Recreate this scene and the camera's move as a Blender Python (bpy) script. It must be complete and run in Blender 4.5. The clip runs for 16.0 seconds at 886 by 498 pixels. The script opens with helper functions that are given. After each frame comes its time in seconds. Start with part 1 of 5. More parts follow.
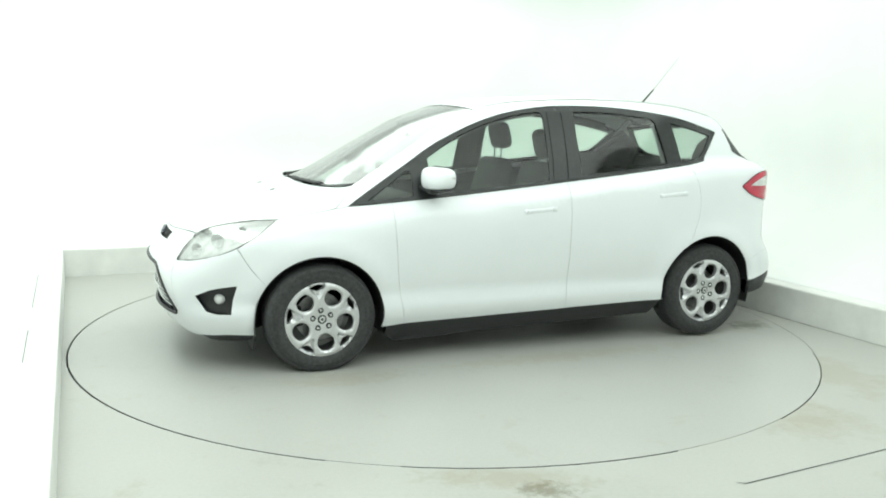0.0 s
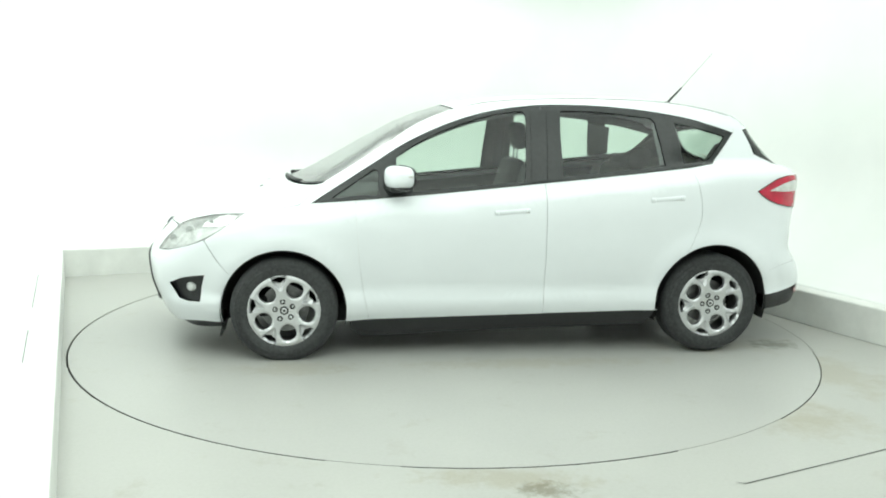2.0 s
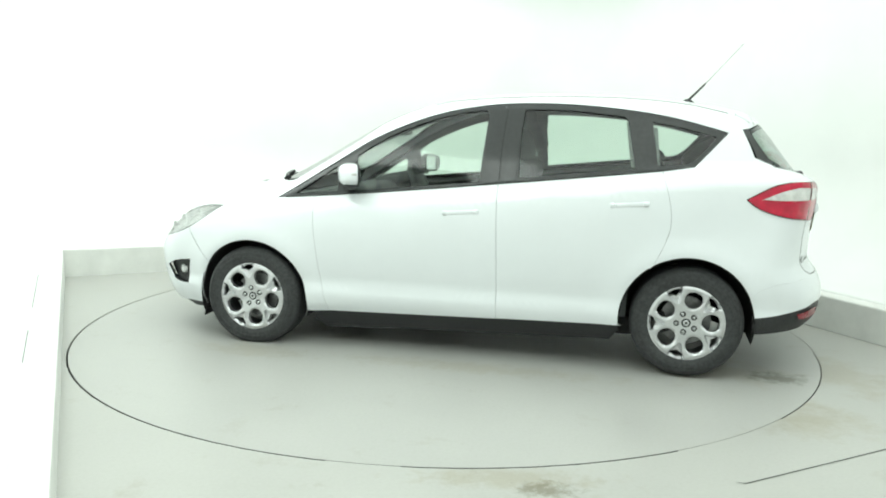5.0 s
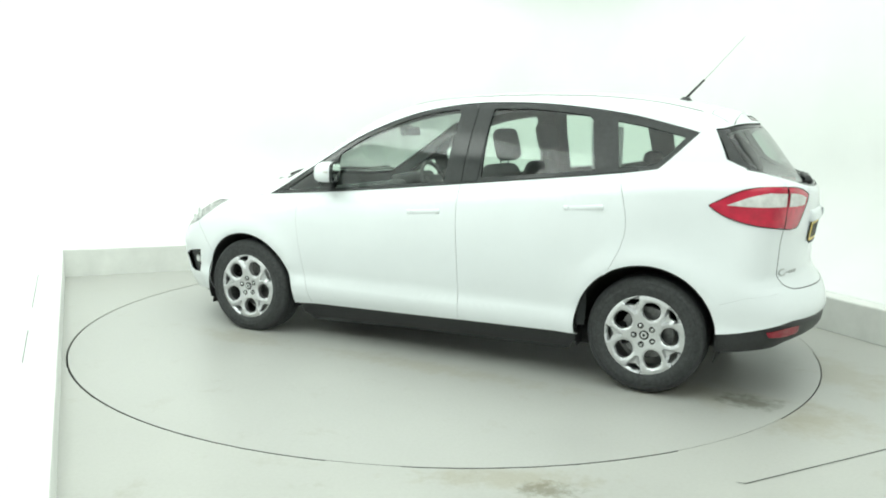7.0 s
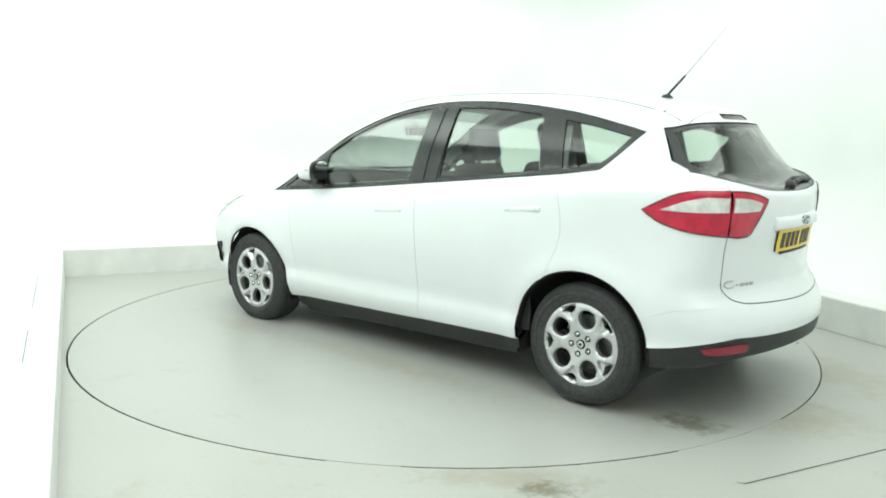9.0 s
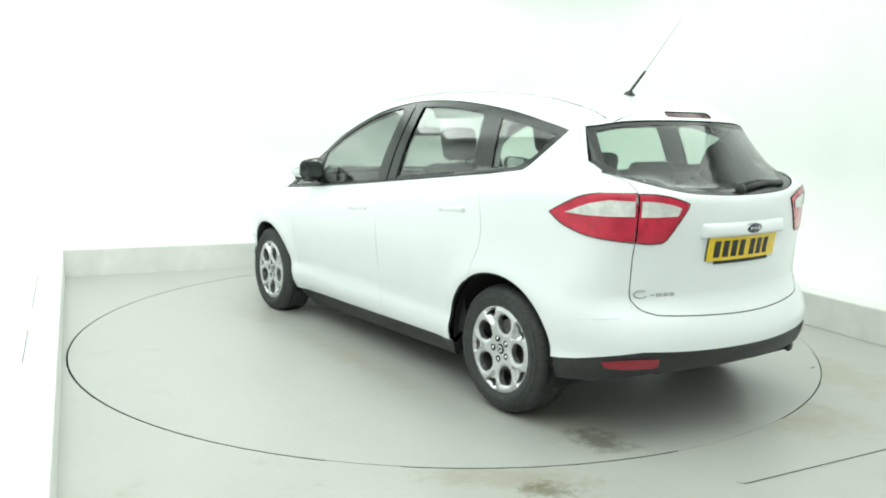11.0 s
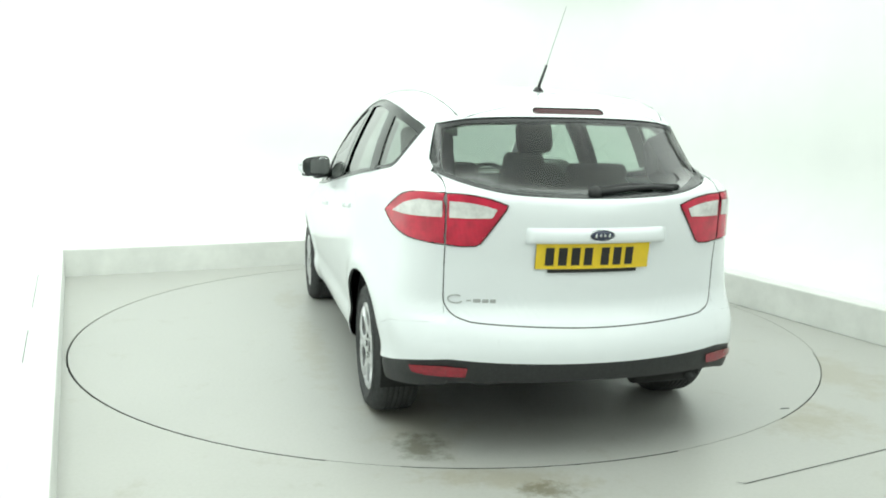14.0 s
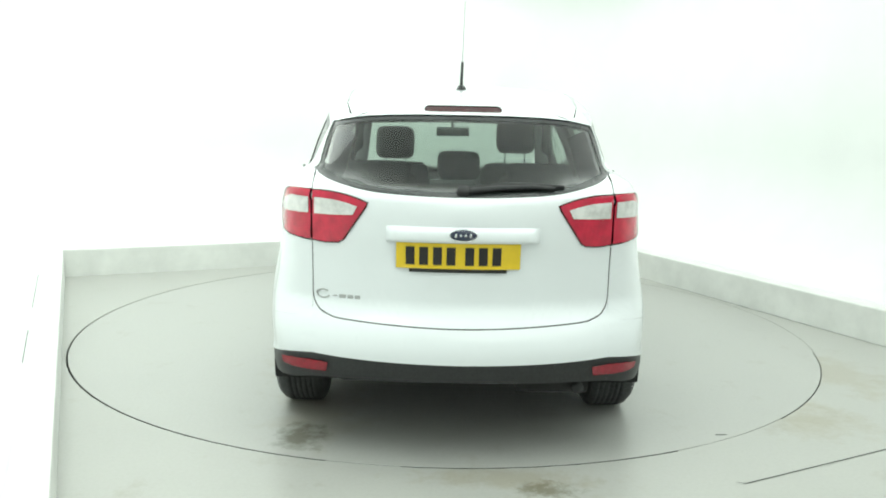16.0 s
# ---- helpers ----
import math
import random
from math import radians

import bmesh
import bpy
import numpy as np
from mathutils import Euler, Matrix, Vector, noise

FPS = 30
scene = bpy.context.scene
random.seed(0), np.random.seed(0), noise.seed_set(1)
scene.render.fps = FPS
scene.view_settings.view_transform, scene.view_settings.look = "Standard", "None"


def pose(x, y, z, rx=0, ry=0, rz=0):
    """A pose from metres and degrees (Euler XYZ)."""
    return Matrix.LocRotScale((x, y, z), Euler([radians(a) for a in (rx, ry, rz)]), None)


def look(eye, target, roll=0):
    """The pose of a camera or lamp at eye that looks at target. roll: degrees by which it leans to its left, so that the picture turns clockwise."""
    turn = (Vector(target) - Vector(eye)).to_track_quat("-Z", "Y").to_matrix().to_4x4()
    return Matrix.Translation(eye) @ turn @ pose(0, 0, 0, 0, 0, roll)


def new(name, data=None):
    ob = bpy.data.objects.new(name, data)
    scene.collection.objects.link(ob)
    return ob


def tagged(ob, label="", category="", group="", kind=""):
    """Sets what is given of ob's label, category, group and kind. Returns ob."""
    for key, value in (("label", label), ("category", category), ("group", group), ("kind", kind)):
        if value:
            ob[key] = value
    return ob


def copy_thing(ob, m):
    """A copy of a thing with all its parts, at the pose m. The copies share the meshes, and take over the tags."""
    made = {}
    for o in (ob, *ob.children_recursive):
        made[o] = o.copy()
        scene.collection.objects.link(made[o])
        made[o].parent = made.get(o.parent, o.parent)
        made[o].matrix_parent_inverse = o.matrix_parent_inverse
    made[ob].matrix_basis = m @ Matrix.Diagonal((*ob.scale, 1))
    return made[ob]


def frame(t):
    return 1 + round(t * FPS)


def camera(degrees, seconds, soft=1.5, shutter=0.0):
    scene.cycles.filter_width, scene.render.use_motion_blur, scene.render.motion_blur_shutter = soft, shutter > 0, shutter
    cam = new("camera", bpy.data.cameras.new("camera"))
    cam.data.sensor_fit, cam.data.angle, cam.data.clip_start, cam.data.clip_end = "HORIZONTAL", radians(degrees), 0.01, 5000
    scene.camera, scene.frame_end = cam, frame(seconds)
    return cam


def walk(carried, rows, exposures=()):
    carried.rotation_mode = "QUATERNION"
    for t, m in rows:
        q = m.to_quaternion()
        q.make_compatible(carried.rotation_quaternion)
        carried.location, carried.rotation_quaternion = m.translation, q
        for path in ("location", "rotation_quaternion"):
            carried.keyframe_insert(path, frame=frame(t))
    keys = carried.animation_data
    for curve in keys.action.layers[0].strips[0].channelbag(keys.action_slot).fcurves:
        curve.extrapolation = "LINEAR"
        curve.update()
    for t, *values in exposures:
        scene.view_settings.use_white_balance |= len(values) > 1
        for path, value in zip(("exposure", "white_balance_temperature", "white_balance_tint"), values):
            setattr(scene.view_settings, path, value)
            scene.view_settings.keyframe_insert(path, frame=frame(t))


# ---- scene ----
cam = camera(57.78, 16.0, soft=1.9)
EYE = Vector((0.0, -5.571, 1.397))
SIGHT = Vector((-0.00376, 0.98825, -0.15277))
walk(cam, [(0.0, look(EYE, EYE + SIGHT, 1.16)), (16.0, look(EYE, EYE + SIGHT, 1.16))],
     exposures=[(0.0, 0.0), (16.0, 0.0)])

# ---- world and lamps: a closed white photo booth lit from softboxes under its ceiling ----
world = bpy.data.worlds.new("world")
world.use_nodes = True
world.node_tree.nodes["Background"].inputs[0].default_value = (0.9, 1.0, 0.93, 1)
world.node_tree.nodes["Background"].inputs[1].default_value = 0.02
scene.world = world

TURN = 24.5  # degrees by which the booth stands turned to the world's axes
BOOTH = pose(0, 0, 0, 0, 0, TURN)
LIGHT = (0.905, 1.0, 0.935)


def soft_box(u, v, z, su, sv, watts):
    data = bpy.data.lights.new("soft_box", "AREA")
    data.shape, data.size, data.size_y, data.energy, data.color = "RECTANGLE", su, sv, watts, LIGHT
    ob = new("soft_box", data)
    ob.matrix_world = BOOTH @ pose(u, v, z)
    return ob


soft_box(-0.1, -0.1, 3.33, 4.6, 4.6, 74)
soft_box(0.0, 2.75, 3.33, 5.9, 0.9, 46)
soft_box(-2.80, -0.6, 3.33, 0.8, 6.0, 62)
soft_box(2.72, -0.4, 3.33, 0.9, 5.6, 24)
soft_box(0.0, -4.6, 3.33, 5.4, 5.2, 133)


# ---- materials ----
def material(name):
    m = bpy.data.materials.new(name)
    m.use_nodes = True
    return m, m.node_tree, m.node_tree.nodes["Principled BSDF"]


def noise_mix(nt, a, b, scale, detail=6, low=0.35, high=0.65, rough=0.6):
    tc = nt.nodes.new("ShaderNodeTexCoord")
    n = nt.nodes.new("ShaderNodeTexNoise")
    n.inputs["Scale"].default_value, n.inputs["Detail"].default_value, n.inputs["Roughness"].default_value = scale, detail, rough
    nt.links.new(tc.outputs["Object"], n.inputs["Vector"])
    r = nt.nodes.new("ShaderNodeValToRGB")
    r.color_ramp.elements[0].position, r.color_ramp.elements[1].position = low, high
    r.color_ramp.elements[0].color, r.color_ramp.elements[1].color = (*a, 1), (*b, 1)
    nt.links.new(n.outputs["Fac"], r.inputs["Fac"])
    return r.outputs["Color"], n, tc


def multiply(nt, a, b):
    m = nt.nodes.new("ShaderNodeMix")
    m.data_type, m.blend_type = "RGBA", "MULTIPLY"
    m.inputs["Factor"].default_value = 1
    nt.links.new(a, m.inputs["A"]), nt.links.new(b, m.inputs["B"])
    return m.outputs["Result"]


def bump(nt, bsdf, scale, strength, distance=0.01):
    tc = nt.nodes.new("ShaderNodeTexCoord")
    n = nt.nodes.new("ShaderNodeTexNoise")
    n.inputs["Scale"].default_value, n.inputs["Detail"].default_value = scale, 4
    nt.links.new(tc.outputs["Object"], n.inputs["Vector"])
    b = nt.nodes.new("ShaderNodeBump")
    b.inputs["Strength"].default_value, b.inputs["Distance"].default_value = strength, distance
    nt.links.new(n.outputs["Fac"], b.inputs["Height"])
    nt.links.new(b.outputs["Normal"], bsdf.inputs["Normal"])


def plain(name, color, rough=0.5, metal=0.0, coat=0.0, grain=0.06, scale=30.0, bumps=0.0, emit=None):
    m, nt, b = material(name)
    dark = tuple(c * (1 - grain) for c in color)
    lite = tuple(min(1, c * (1 + grain)) for c in color)
    col, _, _ = noise_mix(nt, dark, lite, scale)
    nt.links.new(col, b.inputs["Base Color"])
    b.inputs["Roughness"].default_value, b.inputs["Metallic"].default_value = rough, metal
    b.inputs["Coat Weight"].default_value = coat
    b.inputs["Coat Roughness"].default_value = 0.04
    if bumps:
        bump(nt, b, scale * 6, bumps, 0.002)
    return m


def painted_floor(name, base, stain, seed, spots=()):
    """Pale painted concrete: broad dust, small dirt marks, and grime and tinted patches round a few spots (x, y, radius
    x, radius y, strength).
    """
    m, nt, b = material(name)
    big, n1, tc = noise_mix(nt, tuple(c * 0.94 for c in base), base, 1.1 + seed * 0.2, 4, 0.3, 0.6)
    dirt, n2, _ = noise_mix(nt, stain, (1, 1, 1), 2.4 + seed, 8, 0.22, 0.42, 0.72)
    fine, n3, _ = noise_mix(nt, (0.95, 0.95, 0.94), (1, 1, 1), 60, 4, 0.3, 0.6)
    col = multiply(nt, multiply(nt, big, dirt), fine)
    for x, y, rx, ry, strength, colour in spots:
        sub = nt.nodes.new("ShaderNodeVectorMath")
        sub.operation = "SUBTRACT"
        sub.inputs[1].default_value = (x, y, 0)
        nt.links.new(tc.outputs["Object"], sub.inputs[0])
        div = nt.nodes.new("ShaderNodeVectorMath")
        div.operation = "DIVIDE"
        div.inputs[1].default_value = (rx, ry, 1)
        nt.links.new(sub.outputs[0], div.inputs[0])
        ln = nt.nodes.new("ShaderNodeVectorMath")
        ln.operation = "LENGTH"
        nt.links.new(div.outputs[0], ln.inputs[0])
        nz = nt.nodes.new("ShaderNodeTexNoise")
        nz.inputs["Scale"].default_value, nz.inputs["Detail"].default_value, nz.inputs["Roughness"].default_value = 1.4 / min(rx, ry), 6, 0.7
        nt.links.new(tc.outputs["Object"], nz.inputs["Vector"])
        ad = nt.nodes.new("ShaderNodeMath")
        ad.operation = "MULTIPLY_ADD"
        ad.inputs[1].default_value = 2.6
        nt.links.new(nz.outputs["Fac"], ad.inputs[0])
        nt.links.new(ln.outputs["Value"], ad.inputs[2])
        mr = nt.nodes.new("ShaderNodeMapRange")
        mr.inputs["From Min"].default_value, mr.inputs["From Max"].default_value = 1.55, 2.15
        mr.inputs["To Min"].default_value, mr.inputs["To Max"].default_value = strength, 0.0
        nt.links.new(ad.outputs[0], mr.inputs["Value"])
        mx = nt.nodes.new("ShaderNodeMix")
        mx.data_type, mx.blend_type = "RGBA", "MULTIPLY"
        mx.inputs["B"].default_value = (*colour, 1)
        nt.links.new(mr.outputs["Result"], mx.inputs["Factor"])
        nt.links.new(col, mx.inputs["A"])
        col = mx.outputs["Result"]
    nt.links.new(col, b.inputs["Base Color"])
    rr = nt.nodes.new("ShaderNodeMapRange")
    rr.inputs["To Min"].default_value, rr.inputs["To Max"].default_value = 0.26, 0.46
    nt.links.new(n1.outputs["Fac"], rr.inputs["Value"])
    nt.links.new(rr.outputs["Result"], b.inputs["Roughness"])
    bump(nt, b, 45, 0.06, 0.004)
    return m


M_PAINT = plain("white_paint", (0.80, 0.832, 0.855), 0.32, 0, 0.6, 0.012, 3)
M_INNER = plain("paint_in_gaps", (0.74, 0.75, 0.75), 0.6)
M_BLACK = plain("black_plastic", (0.020, 0.021, 0.022), 0.45, 0, 0, 0.25, 90, 0.1)
M_TRIM = plain("window_surround", (0.024, 0.027, 0.027), 0.2, 0, 0.0, 0.15, 40)
M_GLOSS = plain("gloss_black", (0.022, 0.025, 0.025), 0.15, 0, 0.0, 0.1, 40)
M_MOULD = plain("grey_moulding", (0.42, 0.43, 0.43), 0.5, 0, 0, 0.1, 40)
M_MAROON = plain("brake_light_red", (0.045, 0.003, 0.006), 0.16, 0, 0.0, 0.2, 60)
M_RUBBER = plain("tyre_rubber", (0.040, 0.042, 0.043), 0.72, 0, 0, 0.3, 60, 0.15)
M_ALLOY = plain("silver_alloy", (0.66, 0.665, 0.68), 0.3, 0.85, 0.3, 0.05, 50)
M_DISC = plain("brake_steel", (0.22, 0.22, 0.22), 0.45, 0.8, 0, 0.2, 40)
M_CHROME = plain("chrome", (0.75, 0.77, 0.78), 0.08, 1.0, 0, 0.02, 20)
M_DARK = plain("dark_liner", (0.012, 0.012, 0.012), 0.85, 0, 0, 0.3, 50)
M_CLOTH = plain("seat_cloth", (0.036, 0.040, 0.042), 0.9, 0, 0, 0.2, 40, 0.08)
M_DASH = plain("dashboard_vinyl", (0.034, 0.037, 0.039), 0.6, 0, 0, 0.15, 40, 0.06)
M_PILLAR = plain("pillar_lining", (0.24, 0.25, 0.25), 0.55, 0, 0, 0.15, 60, 0.1)
M_LINING = plain("headlining", (0.5, 0.52, 0.5), 0.9, 0, 0, 0.08, 90)
M_YELLOW = plain("plate_yellow", (0.80, 0.56, 0.02), 0.35, 0, 0.2, 0.04, 30)
M_INK = plain("plate_ink", (0.015, 0.015, 0.015), 0.5)
M_REDREF = plain("red_reflector", (0.26, 0.006, 0.02), 0.2, 0, 0.5, 0.25, 80)
M_MIRROR = plain("mirror_glass", (0.75, 0.77, 0.77), 0.02, 1.0, 0, 0.01, 5)
M_BADGE = plain("badge_enamel", (0.02, 0.03, 0.07), 0.15, 0.2, 0.8, 0.1, 30)
M_BACK = plain("booth_wall_paint", (0.82, 0.835, 0.82), 0.75, 0, 0, 0.02, 1.2, 0.02)
M_KERB = plain("kerb_paint", (0.76, 0.77, 0.74), 0.55, 0, 0, 0.06, 4.0, 0.05)
M_CEIL = plain("ceiling_paint", (0.87, 0.88, 0.87), 0.8, 0, 0, 0.02, 2)
BROWN, SOOT, GRIME_AND_SHADE = (0.52, 0.49, 0.40), (0.47, 0.46, 0.40), (0.82, 0.76, 0.64)
M_FLOOR = painted_floor("floor_paint", (0.445, 0.446, 0.420), (0.80, 0.76, 0.68), 0,
                        ((0.42, -2.62, 0.17, 0.10, 1.0, BROWN), (0.25, -2.52, 0.5, 0.14, 0.7, GRIME_AND_SHADE), (1.85, -1.80, 0.35, 0.35, 0.8, GRIME_AND_SHADE), (2.35, -1.0, 0.3, 0.6, 0.6, GRIME_AND_SHADE)))
# beige patches beside the car mix grime with the tinted edge of its shadow
M_TABLE = painted_floor("turntable_paint", (0.445, 0.446, 0.424), (0.85, 0.82, 0.77), 1,
                        ((-2.13, 0.66, 0.22, 0.15, 1.0, SOOT), (-1.75, 0.62, 0.6, 0.3, 0.5, GRIME_AND_SHADE), (-0.4, 0.98, 1.1, 0.14, 0.45, GRIME_AND_SHADE), (1.0, 1.02, 0.5, 0.18, 0.45, GRIME_AND_SHADE)))
M_SEAM = plain("seam_dark", (0.05, 0.055, 0.05), 0.8)


def glazing(name, tint, least=0.10, rough=0.02):
    m = bpy.data.materials.new(name)
    m.use_nodes = True
    nt = m.node_tree
    nt.nodes.clear()
    out = nt.nodes.new("ShaderNodeOutputMaterial")
    mix = nt.nodes.new("ShaderNodeMixShader")
    lw = nt.nodes.new("ShaderNodeLayerWeight")
    lw.inputs["Blend"].default_value = 0.5
    pw = nt.nodes.new("ShaderNodeMath")
    pw.operation = "POWER"
    pw.inputs[1].default_value = 2.6
    nt.links.new(lw.outputs["Facing"], pw.inputs[0])
    fr = nt.nodes.new("ShaderNodeMapRange")
    fr.inputs["To Min"].default_value, fr.inputs["To Max"].default_value = least, 0.95
    nt.links.new(pw.outputs[0], fr.inputs["Value"])
    tr = nt.nodes.new("ShaderNodeBsdfTransparent")
    tr.inputs["Color"].default_value = (*tint, 1)
    gl = nt.nodes.new("ShaderNodeBsdfGlossy")
    gl.inputs["Roughness"].default_value = rough
    nt.links.new(fr.outputs[0], mix.inputs[0])
    nt.links.new(tr.outputs[0], mix.inputs[1])
    nt.links.new(gl.outputs[0], mix.inputs[2])
    nt.links.new(mix.outputs[0], out.inputs["Surface"])
    return m


M_GLASS = glazing("green_tinted_glass", (0.77, 0.86, 0.80), 0.055)
M_SCREEN = glazing("windscreen_glass", (0.84, 0.91, 0.87), 0.32, 0.16)
M_TAILGLASS = glazing("rear_window_glass", (0.68, 0.79, 0.72), 0.03)
M_CLEAR = glazing("clear_lens", (0.95, 0.96, 0.95), 0.30, 0.12)


def lens_plastic(name, color, rough):
    m, nt, b = material(name)
    col, _, tc = noise_mix(nt, tuple(c * 0.7 for c in color), color, 18, 3)
    w = nt.nodes.new("ShaderNodeTexWave")
    w.inputs["Scale"].default_value = 45
    nt.links.new(tc.outputs["Object"], w.inputs["Vector"])
    bb = nt.nodes.new("ShaderNodeBump")
    bb.inputs["Strength"].default_value, bb.inputs["Distance"].default_value = 0.15, 0.002
    nt.links.new(w.outputs["Fac"], bb.inputs["Height"])
    nt.links.new(bb.outputs["Normal"], b.inputs["Normal"])
    nt.links.new(col, b.inputs["Base Color"])
    b.inputs["Roughness"].default_value = rough
    b.inputs["Coat Weight"].default_value = 0.4
    b.inputs["Coat Roughness"].default_value = 0.03
    return m


M_RED = lens_plastic("red_lens", (0.62, 0.010, 0.050), 0.22)
M_WHITELENS = lens_plastic("white_lens", (0.78, 0.78, 0.76), 0.25)
M_REFLECTOR = lens_plastic("lamp_reflector", (0.84, 0.86, 0.85), 0.2)


# ---- mesh helpers ----
def mesh_of(name, verts, faces, mat, smooth=False):
    me = bpy.data.meshes.new(name)
    me.from_pydata([tuple(v) for v in verts], [], [tuple(f) for f in faces])
    me.materials.append(mat)
    if smooth:
        me.polygons.foreach_set("use_smooth", [True] * len(me.polygons))
    me.update()
    return me


def part(name, bm, mat, parent, label="", smooth=False):
    """Links a bmesh or a mesh as one object under a thing or a part."""
    if isinstance(bm, bmesh.types.BMesh):
        me = bpy.data.meshes.new(name)
        bm.to_mesh(me)
        bm.free()
        me.materials.append(mat)
        if smooth:
            me.polygons.foreach_set("use_smooth", [True] * len(me.polygons))
    else:
        me = bm
    ob = new(name, me)
    ob.parent = parent
    if label:
        tagged(ob, label)
    return ob


def thing(name, label, category, group="", kind=""):
    return tagged(new(name), label, category, group, kind)


def box(sx, sy, sz, m=None, bevel=0.0, seg=2):
    bm = bmesh.new()
    bmesh.ops.create_cube(bm, size=1)
    bmesh.ops.scale(bm, vec=(sx, sy, sz), verts=bm.verts)
    if bevel:
        bmesh.ops.bevel(bm, geom=bm.edges[:], offset=bevel, segments=seg, profile=0.5, affect="EDGES")
    if m:
        bm.transform(m)
    return bm


def lathe(profile, n, axis="y", arc=360.0, start=0.0):
    """Turns (radius, along) round an axis through the origin."""
    bm = bmesh.new()
    rings = []
    full = arc >= 360
    for i in range(n if full else n + 1):
        a = radians(start + arc * i / n)
        ring = []
        for r, h in profile:
            if axis == "y":
                ring.append(bm.verts.new((r * math.cos(a), h, r * math.sin(a))))
            else:
                ring.append(bm.verts.new((r * math.cos(a), r * math.sin(a), h)))
        rings.append(ring)
    for i in range(n):
        a, b = rings[i], rings[(i + 1) % len(rings)]
        for j in range(len(profile) - 1):
            bm.faces.new((a[j], a[j + 1], b[j + 1], b[j]))
    bmesh.ops.remove_doubles(bm, verts=bm.verts, dist=1e-6)
    bmesh.ops.recalc_face_normals(bm, faces=bm.faces)
    return bm


def merge(*bms):
    out = bms[0]
    for b in bms[1:]:
        me = bpy.data.meshes.new("joined")
        b.to_mesh(me)
        b.free()
        out.from_mesh(me)
        bpy.data.meshes.remove(me)
    return out


def tube(points, radius, n=8, radius_end=None):
    bm = bmesh.new()
    pts = [Vector(q) for q in points]
    rings = []
    for i, q in enumerate(pts):
        d = (pts[min(i + 1, len(pts) - 1)] - pts[max(i - 1, 0)]).normalized()
        a = d.orthogonal().normalized()
        b = d.cross(a)
        r = radius if radius_end is None else radius + (radius_end - radius) * i / (len(pts) - 1)
        rings.append([bm.verts.new(q + r * (math.cos(k * math.tau / n) * a + math.sin(k * math.tau / n) * b)) for k in range(n)])
    for a, b in zip(rings, rings[1:]):
        best = min(range(n), key=lambda s: (a[0].co - b[s].co).length)
        for k in range(n):
            bm.faces.new((a[k], a[(k + 1) % n], b[(k + 1 + best) % n], b[(k + best) % n]))
    bm.faces.new(rings[0][::-1])
    bm.faces.new(rings[-1])
    bmesh.ops.recalc_face_normals(bm, faces=bm.faces)
    return bm


def smooth_line(pts, step=0.03, closed=False):
    """A Catmull-Rom curve through 2D points, resampled."""
    p = [np.array(q, float) for q in pts]
    out = []
    n = len(p)
    for i in range(n if closed else n - 1):
        if closed:
            a, b, c, d = p[(i - 1) % n], p[i], p[(i + 1) % n], p[(i + 2) % n]
        else:
            b, c = p[i], p[i + 1]
            a = p[i - 1] if i > 0 else 2 * b - c
            d = p[i + 2] if i + 2 < n else 2 * c - b
        k = max(1, int(np.linalg.norm(c - b) / step))
        for j in range(k):
            t = j / k
            out.append(0.5 * ((2 * b) + (c - a) * t + (2 * a - 5 * b + 4 * c - d) * t * t + (3 * b - a - 3 * c + d) * t ** 3))
    if not closed:
        out.append(p[-1])
    return [tuple(q) for q in out]


def poly_line(pts, step=0.03):
    """Straight runs between 2D points, resampled."""
    out = []
    for a, b in zip(pts, pts[1:]):
        a, b = np.array(a, float), np.array(b, float)
        k = max(1, int(np.linalg.norm(b - a) / step))
        out += [tuple(a + (b - a) * j / k) for j in range(k)]
    return out + [tuple(pts[-1])]


# ---- the booth ----
PIT_U, PIT_BACK, KERB_H, KERB_W = 2.5, 2.65, 0.245, 0.15
FRONT, CEILING_Z = -8.0, 3.4


def booth_mesh(name, verts, faces, mat, smooth=False):
    ob = new(name, mesh_of(name, [BOOTH @ Vector(v) for v in verts], faces, mat, smooth))
    return ob


FILLED = ((-101.5, -94.0, 0.0), (-64.8, -46.8, 0.0), (-46.8, -13.0, 0.006), (-13.0, 62.0, 0.0))  # from, to (degrees), width left open


